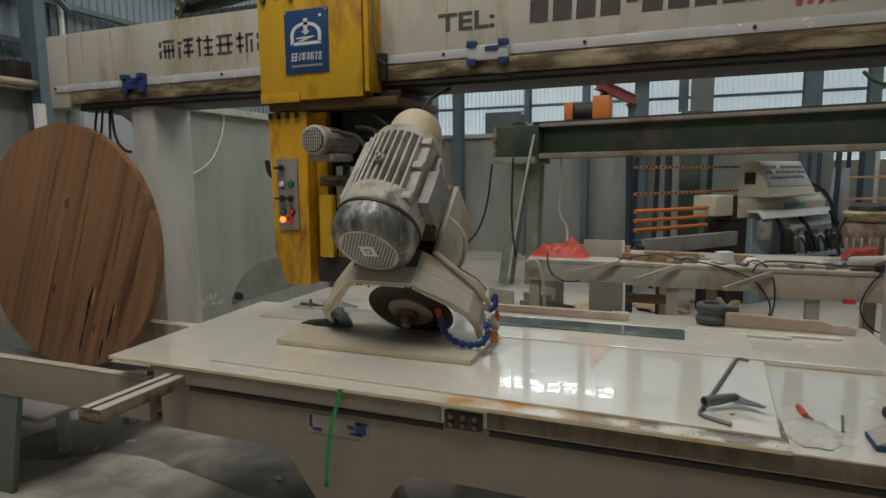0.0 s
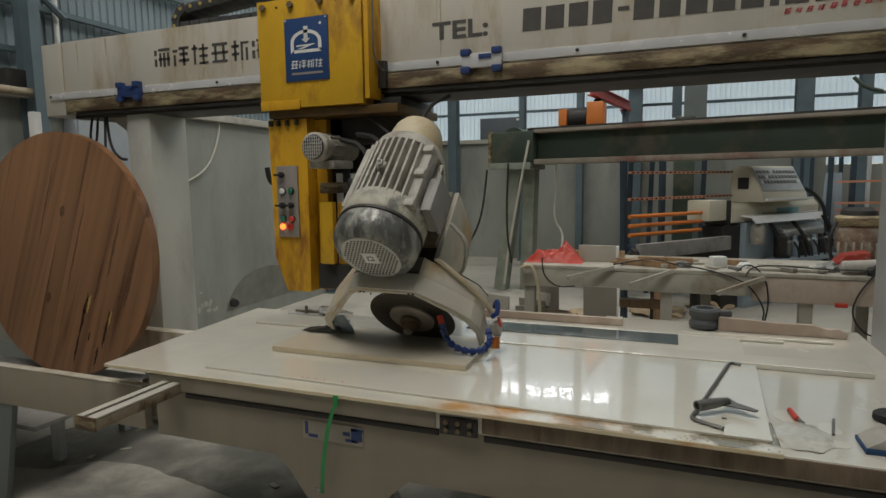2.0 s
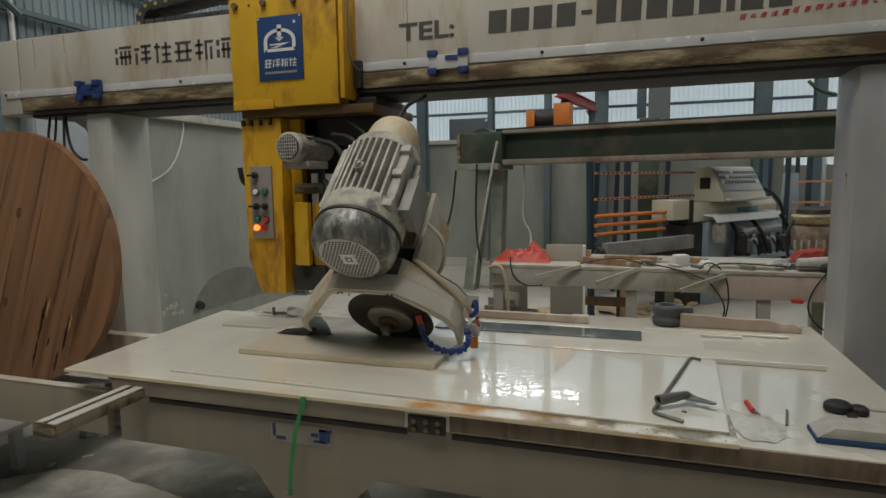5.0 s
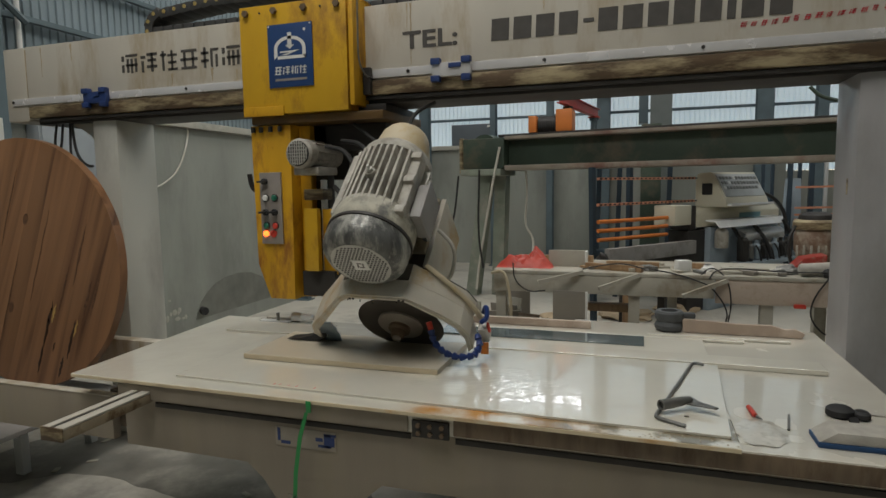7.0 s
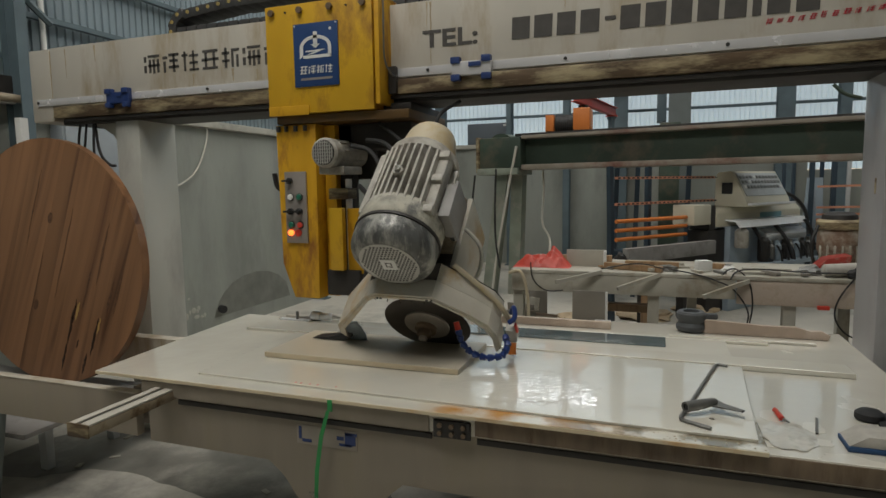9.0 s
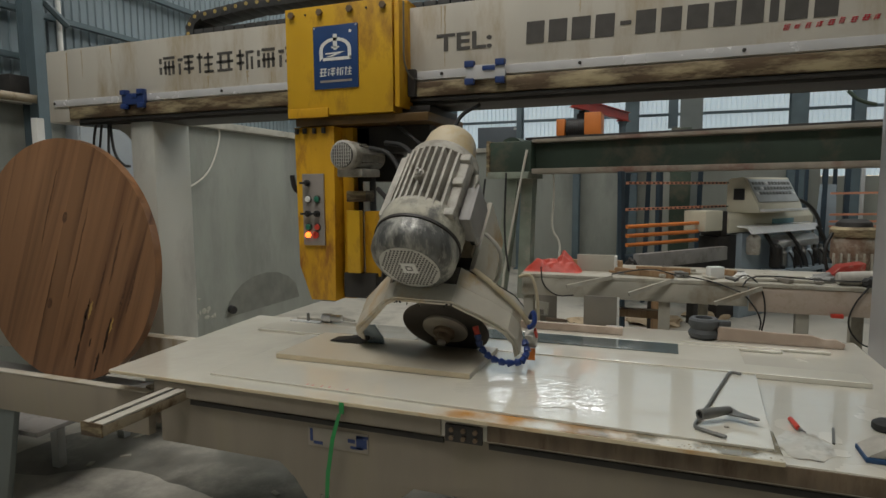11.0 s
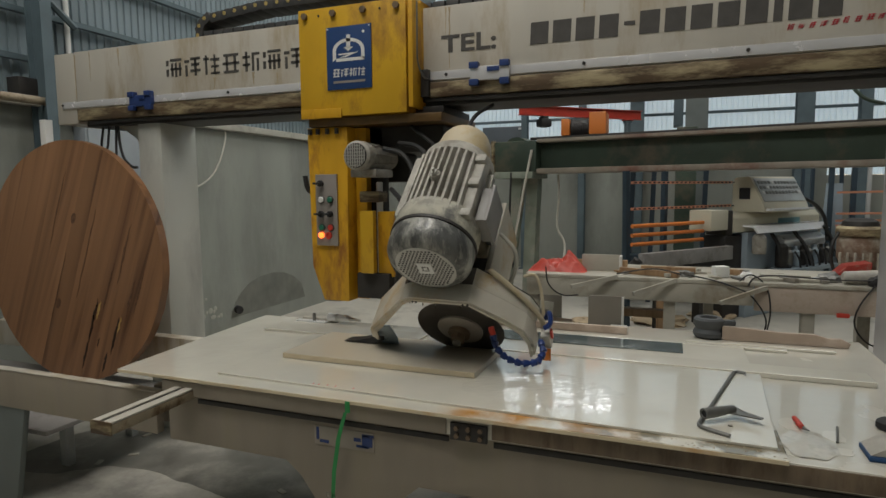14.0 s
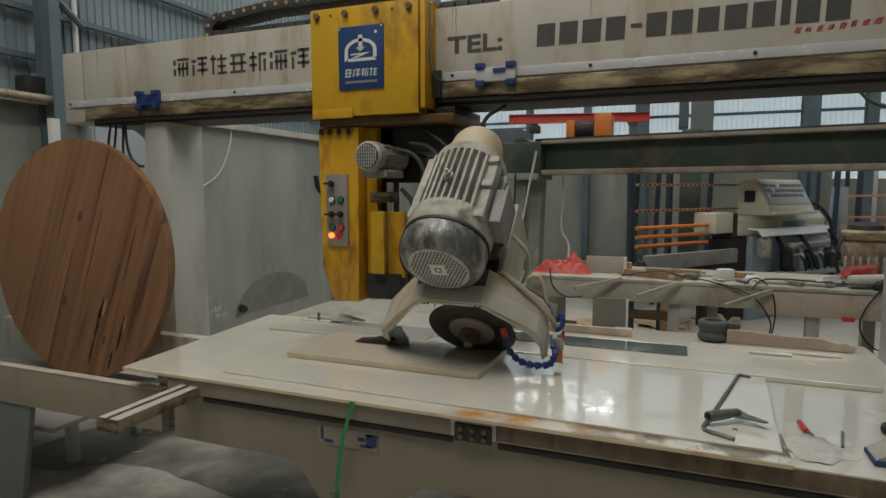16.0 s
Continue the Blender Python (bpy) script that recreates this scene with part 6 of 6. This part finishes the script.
part("end_box", box(-0.75, -0.422, 0.2, 0.5, 1.1, 1.34, 0.015), M_CREAMBOX, em)
part("label", box(0.62, 1.12, 0.193, 0.199, 1.10, 1.21, 0.002), M_TEAL, em, "teal label")
console = part("console", prism([(0.0, 1.302), (0.44, 1.302), (0.44, 1.69), (0.40, 1.73), (0.22, 1.74), (0.03, 1.40)], 0.0, 0.98, 0.014, ALONG), M_CREAMBOX, em, "cream sloped console")
part("vent", box(-0.012, -0.002, 0.20, 0.34, 1.46, 1.60, 0.004), M_BLACK, console, "dark square vent")
CP = pose(0.49, 0.125, 1.57, -29.2)
face = part("console_face", box(-0.45, 0.45, -0.012, -0.002, -0.16, 0.16, 0.002, CP), M_CONSOLE, console, "grey console face with meters")
for r_ in range(3):
    for k in range(12):
        part("meter", box(-0.42 + k * 0.072, -0.372 + k * 0.072, -0.02, -0.013, -0.06 + r_ * 0.07, -0.02 + r_ * 0.07, 0.002, CP), M_TOOL if (k * 5 + r_) % 11 else M_WHITE, face)
part("bright_ledge", box(0.0, 0.98, -0.06, -0.002, 1.32, 1.35, 0.004), M_SHEENWHITE, em, "steel ledge with its window sheen painted white")
part("bright_rail", prism([(-0.02, 1.06), (0.05, 1.14), (0.19, 1.15), (0.19, 1.13), (0.06, 1.12), (0.0, 1.05)], -0.15, 1.45, 0.003, ALONG), M_SHEENWHITE, em, "polished steel rail with its window reflection painted white")
part("tray", prism([(0.02, 0.93), (0.14, 1.0), (0.14, 0.86), (0.06, 0.84)], 0.5, 1.5, 0.004, ALONG), M_STEEL, em, "bright splash tray")
part("lower_cabinet", box(-0.1, 1.5, 0.15, 0.5, 0.0, 1.055, 0.01), M_BLUEGREY, em, "blue-grey lower cabinet")
part("cabinet_dark", box(-0.45, -0.102, 0.22, 0.5, 0.0, 1.025, 0.008), M_DARK, em)
part("drip_shelf", box(0.3, 1.5, -0.15, 0.145, 0.55, 0.60, 0.006), M_BLUEGREY, em)
for k in range(7):
    _x = 0.55 + k * 0.15
    sp = part("spindle", lathe([(0.05, 0), (0.06, 0.02), (0.06, 0.26), (0.03, 0.30), (0.03, 0.36)], 16, pose(_x, 0.0, 0.605) @ Matrix.Diagonal((0.8, 0.8, 0.7, 1))), (M_TOOL, M_BLUEGREY, M_DARK)[k % 3], em, "grinding spindle")
    part("nozzle", tube([(_x + 0.04, -0.05, 0.80), (_x + 0.06, -0.10, 0.72), (_x + 0.06, -0.12, 0.60)], 0.012, 6), M_BLACK, sp)
part("pump", lathe([(0.07, 0), (0.08, 0.02), (0.08, 0.2), (0.05, 0.24)], 18, pose(-0.02, 0.05, 0.80)), M_MOTOR, em, "dusty pump motor")
part("pump", lathe([(0.06, 0), (0.07, 0.02), (0.07, 0.26), (0.04, 0.3)], 18, pose(0.42, 0.02, 0.605)), M_DARK, em)
for pts in ([(0.98, 0.2, 1.50), (1.2, 0.1, 1.42), (1.35, 0.05, 1.3), (1.4, 0.0, 1.15), (1.35, -0.05, 0.9)], [(0.30, 0.1, 1.05), (0.36, 0.0, 0.85), (0.38, 0.0, 0.65), (0.5, -0.05, 0.61)], [(1.3, -0.02, 1.1), (1.4, -0.1, 0.9), (1.35, -0.1, 0.6)], [(0.8, 0.1, 1.05), (0.85, -0.05, 0.85), (0.9, -0.1, 0.61)]):
    part("cable", tube(pts, 0.024, 7), M_CABLE, em)
part("conveyor", box(-2.0, -0.46, 0.10, 0.18, 0.76, 0.92, 0.006), M_CONVEYOR, em, "grey conveyor rail")
part("conveyor_bed", box(-1.7, -0.46, 0.2, 0.5, 0.60, 0.74, 0.008), M_DARK, em)
part("conveyor_end", crumple(-2.06, 0.15, 0.70, 0.08, 0.09, 0.2, 21.0), M_DARK, em)
for _x in (-1.5, -0.8):
    part("leg", box(_x - 0.05, _x + 0.05, 0.25, 0.35, 0.0, 0.6, 0.005), M_DARK, em)
for k, z in enumerate((1.20, 1.10, 1.0)):
    part("roller_bar", tube([(-1.97, 0.3, z), (-0.76, 0.3, z)], 0.022, 10, smooth=0), M_ORANGE, em, "orange roller bar")
for z in (1.67, 1.38):
    rb = part("rack_bar", tube([(-1.85, 0.42, z), (0.0, 0.46, z)], 0.02, 4, smooth=0), M_PINKORANGE, em, "orange perforated rack bar")
    for k in range(24):
        f = (k + 0.5) / 24
        part("hole", box(-1.85 + 1.85 * f - 0.018, -1.85 + 1.85 * f + 0.018, 0.40, 0.404, z - 0.008, z + 0.008, 0), M_DARK, rb)
for _x, lean in ((-1.8, 0.0), (-1.2, 0.05)):
    part("upright", tube([(_x, 0.5, 0.0), (_x + lean, 0.55, 1.80)], 0.04, 4, smooth=0), M_NAVY, em, "navy rack upright")
em.matrix_basis = pose(1.07, 8.0, 0, 0, 0, 52)


def rack(x, y, s=1.0, bars=(1.75, 1.4)):
    """A navy A-frame glass rack with perforated bars."""
    r = thing("glass_rack", (x, y, 0), "navy steel A-frame glass rack with orange bars", "glass rack", "glass racks")
    for dx in (0.0, 0.28 * s, 0.95 * s):
        part("upright", tube([(x + dx - 0.03, y, 0.0), (x + dx + 0.02, y + 0.16, 2.2)], 0.045, 4, smooth=0), M_NAVY, r)
    part("sill", box(x - 0.1, x + 1.0 * s, y - 0.2, y + 0.1, 0.62, 0.68, 0.005), M_NAVY, r)
    return r


rack(-0.52, 8.75)
r_ = rack(2.15, 9.9)
for z in (1.52, 1.22, 1.12, 1.05):
    part("bar", tube([(2.2, 9.85, z), (3.2, 9.85, z + 0.02)], 0.02, 4, smooth=0), M_PINKORANGE, r_)
for _x in (1.85, 1.98, 2.35, 2.7):
    single("rack_post", box(_x - 0.025, _x + 0.025, 10.3, 10.35, 0.0, 2.1, 0.004), M_NAVY if _x < 2.5 else M_LEGPALE, "steel post of a far glass rack", "post", "far rack posts")
single("wall_duct", box(0.05, 0.34, 9.5, 9.8, 0.0, 2.5, 0.02), M_GREEN, "dark green steel post beside the racks", "post")
single("standing_sheet", prism([(2.0, 0.0), (2.35, 0.0), (2.30, 1.65), (2.1, 1.65)], 10.0, 10.03, 0.003), M_BLUEGREY, "pale blue-grey panel leaning at the racks", "panel")

# mixer-like machine on the far side of the bench
mx_ = thing("polishing_machine", (1.52, 6.0, 0), "dusty brown polishing machine head on a stand", "polishing machine")
part("stand", box(1.56, 1.66, 6.0, 6.1, 0.0, 0.80, 0.01), M_BENCH, mx_)
part("body", lathe([(0.10, 0.80), (0.13, 0.82), (0.14, 0.95), (0.165, 1.0), (0.165, 1.14), (0.15, 1.18)], 28, pose(1.54, 6.0, 0)), M_BROWN, mx_)
part("band", lathe([(0.172, 1.185), (0.178, 1.2), (0.178, 1.25), (0.16, 1.27)], 28, pose(1.54, 6.0, 0)), M_RAILDIRT, mx_, "rusty band")
part("cap", lathe([(0.14, 1.272), (0.13, 1.31), (0.09, 1.335)], 28, pose(1.54, 6.0, 0)), M_DARK, mx_)
for k in range(6):
    part("rib", box(1.36 + k * 0.055, 1.375 + k * 0.055, 5.83, 5.86, 0.90, 1.05, 0.003), M_BENCH, mx_)
part("handle", tube([(1.36, 5.9, 1.22), (1.30, 5.86, 1.1), (1.31, 5.86, 0.95), (1.36, 5.9, 0.85)], 0.014, 8), M_CABLE, mx_)
single("red_bin", prism([(1.28, 0.887), (1.52, 0.887), (1.53, 1.0), (1.36, 0.97)], 5.55, 5.75, 0.008), M_DARKRED, "red plastic tray standing on the bench", "plastic tray")

# ---- overhead things behind the green beam ----
box_ = thing("grey_cabinet", (-3.22, 11.8, 2.451), "grey sheet-metal box standing on the wall ledge", "cabinet")
part("cabinet_body", box(-3.69, -2.75, 11.93, 12.05, 2.451, 2.87, 0.01), M_CABGREY, box_)
part("nameplate", box(-2.93, -2.80, 11.92, 11.928, 2.80, 2.84, 0.002), M_WHITE, box_)
hoist = thing("drive_unit", (-0.95, 7.1, 2.221), "orange and black drive unit on the green gantry beam", "drive unit")
part("end_case", box(-1.205, -1.11, 6.95, 7.25, 2.221, 2.41, 0.01), M_ORANGE, hoist)
part("end_case", box(-0.885, -0.70, 6.92, 7.28, 2.221, 2.47, 0.01), M_ORANGE, hoist)
hm = part("drive_motor", lathe([(0.10, 0), (0.11, 0.01), (0.11, 0.21), (0.10, 0.22)], 28, pose(-1.108, 7.1, 2.305, 0, 90, 0)), M_BLACK, hoist, "black finned motor")
for k in range(10):
    part("fin", lathe([(0.112, 0), (0.116, 0.002), (0.116, 0.006), (0.112, 0.008)], 28, pose(-1.10 + k * 0.021, 7.1, 2.305, 0, 90, 0)), M_DARK, hm)
hoist.matrix_basis = FAR(1.19) @ Matrix.Translation((-0.95, 7.1, 2.221))

jib_post = thing("jib_column", (-0.722, 10.58, 0), "slim blue-grey column that carries the jib crane", "column")
part("shaft", cyl((-0.722, 10.58, 0.0), (-0.722, 10.58, 2.69), 0.054, 20), M_STEELBLUE, jib_post)
part("shaft_cap", cyl((-0.722, 10.58, 2.69), (-0.722, 10.58, 2.73), 0.075, 20), M_STEELBLUE, jib_post)
jib = thing("jib_arm", (-0.66, 9.7, 2.72), "red steel jib crane arm with a chain hoist", "jib crane")
JA, JB = -0.66 - 0.25, -0.66 + 1.9
part("web", box(JA, JB, 9.695, 9.705, 2.67, 2.79, 0), M_JIBRED, jib)
part("flange", box(JA, JB, 9.66, 9.74, 2.79, 2.80, 0.002), M_JIBRED, jib)
part("flange", box(JA, JB, 9.66, 9.74, 2.66, 2.67, 0.002), M_JIBRED, jib)
part("collar", cyl((-0.66, 9.7, 2.642), (-0.66, 9.7, 2.66), 0.09, 20), M_JIBRED, jib)
ch = part("chain_hoist", box(JB - 0.50, JB - 0.32, 9.62, 9.78, 2.50, 2.62, 0.03), M_BLACK, jib, "black chain hoist")
jib.scale = (1.09, 1.09, 1.09)
part("trolley", box(JB - 0.46, JB - 0.36, 9.64, 9.76, 2.622, 2.657, 0.01), M_DARK, ch)

# wet slurry pools and rubble on the near floor
WETP = [(-3.75, 2.1), (-3.7, 2.75), (-3.2, 3.1), (-2.6, 3.25), (-1.9, 3.15), (-1.25, 2.75), (-1.1, 2.2), (-1.65, 2.22), (-2.1, 2.30), (-2.5, 2.36), (-2.85, 2.42), (-3.1, 2.36), (-3.3, 2.15)]
_sm = WETP
for _k in range(3):
    _sm = [q for a, b in zip(_sm, _sm[1:] + _sm[:1]) for q in ((a[0] * 0.75 + b[0] * 0.25, a[1] * 0.75 + b[1] * 0.25), (a[0] * 0.25 + b[0] * 0.75, a[1] * 0.25 + b[1] * 0.75))]
_sm = [(x + 0.03 * noise.noise((x * 9, y * 9, 0)), y + 0.03 * noise.noise((x * 9, y * 9, 4))) for x, y in _sm]
single("wet_patch", prism(_sm, 0.0004, 0.0012, 0, FLAT), M_WETFLOOR, "dark wet patch of slurry on the concrete floor", "wet patch", kind="structure")
random.seed(21)
for k in range(14):
    x, y = random.uniform(-3.4, -1.9), random.uniform(1.2, 2.9)
    single("floor_chip", box(-0.03, 0.03, -0.015, 0.015, 0.0, 0.006, 0.002, pose(x, y, 0.001, 0, 0, random.uniform(0, 180))), M_BENCH, "small pale stone chip on the floor", "stone chip", "stone chips on the floor")


# ---- what moves ----
def motions():
    speed = 0.01615
    walk(carriage, [(k * 0.5, pose(-1.813 + speed * k * 0.5, 2.9, 2.3)) for k in range(33)])
    walk(chain, [(k * 0.5, pose(-2.357 + speed * k * 0.25, 3.08, 2.57)) for k in range(33)])
    start = ORIGIN[water]
    walk(water, [(t, pose(start.x + d, start.y + 0.5 * abs(d), start.z)) for t, d in ((0, -0.52), (1, -0.44), (2, -0.34), (4, -0.18), (6.5, -0.06), (9, 0.0), (16, 0.02))])
    walk(blade, [(k * 0.1, BLADE_POSE @ pose(0, 0, 0, 0, 0, -77 * k)) for k in range(161)])
    swing = ((0, 261), (4, 261), (8, 261), (9, 260), (10.2, 257), (11.5, 252), (12.5, 243), (13.5, 229), (14.5, 216), (15.2, 205), (16, 192))
    walk(jib, [(t, pose(-0.722, 10.58, 2.82, 0, 0, a)) for t, a in swing])


motions()
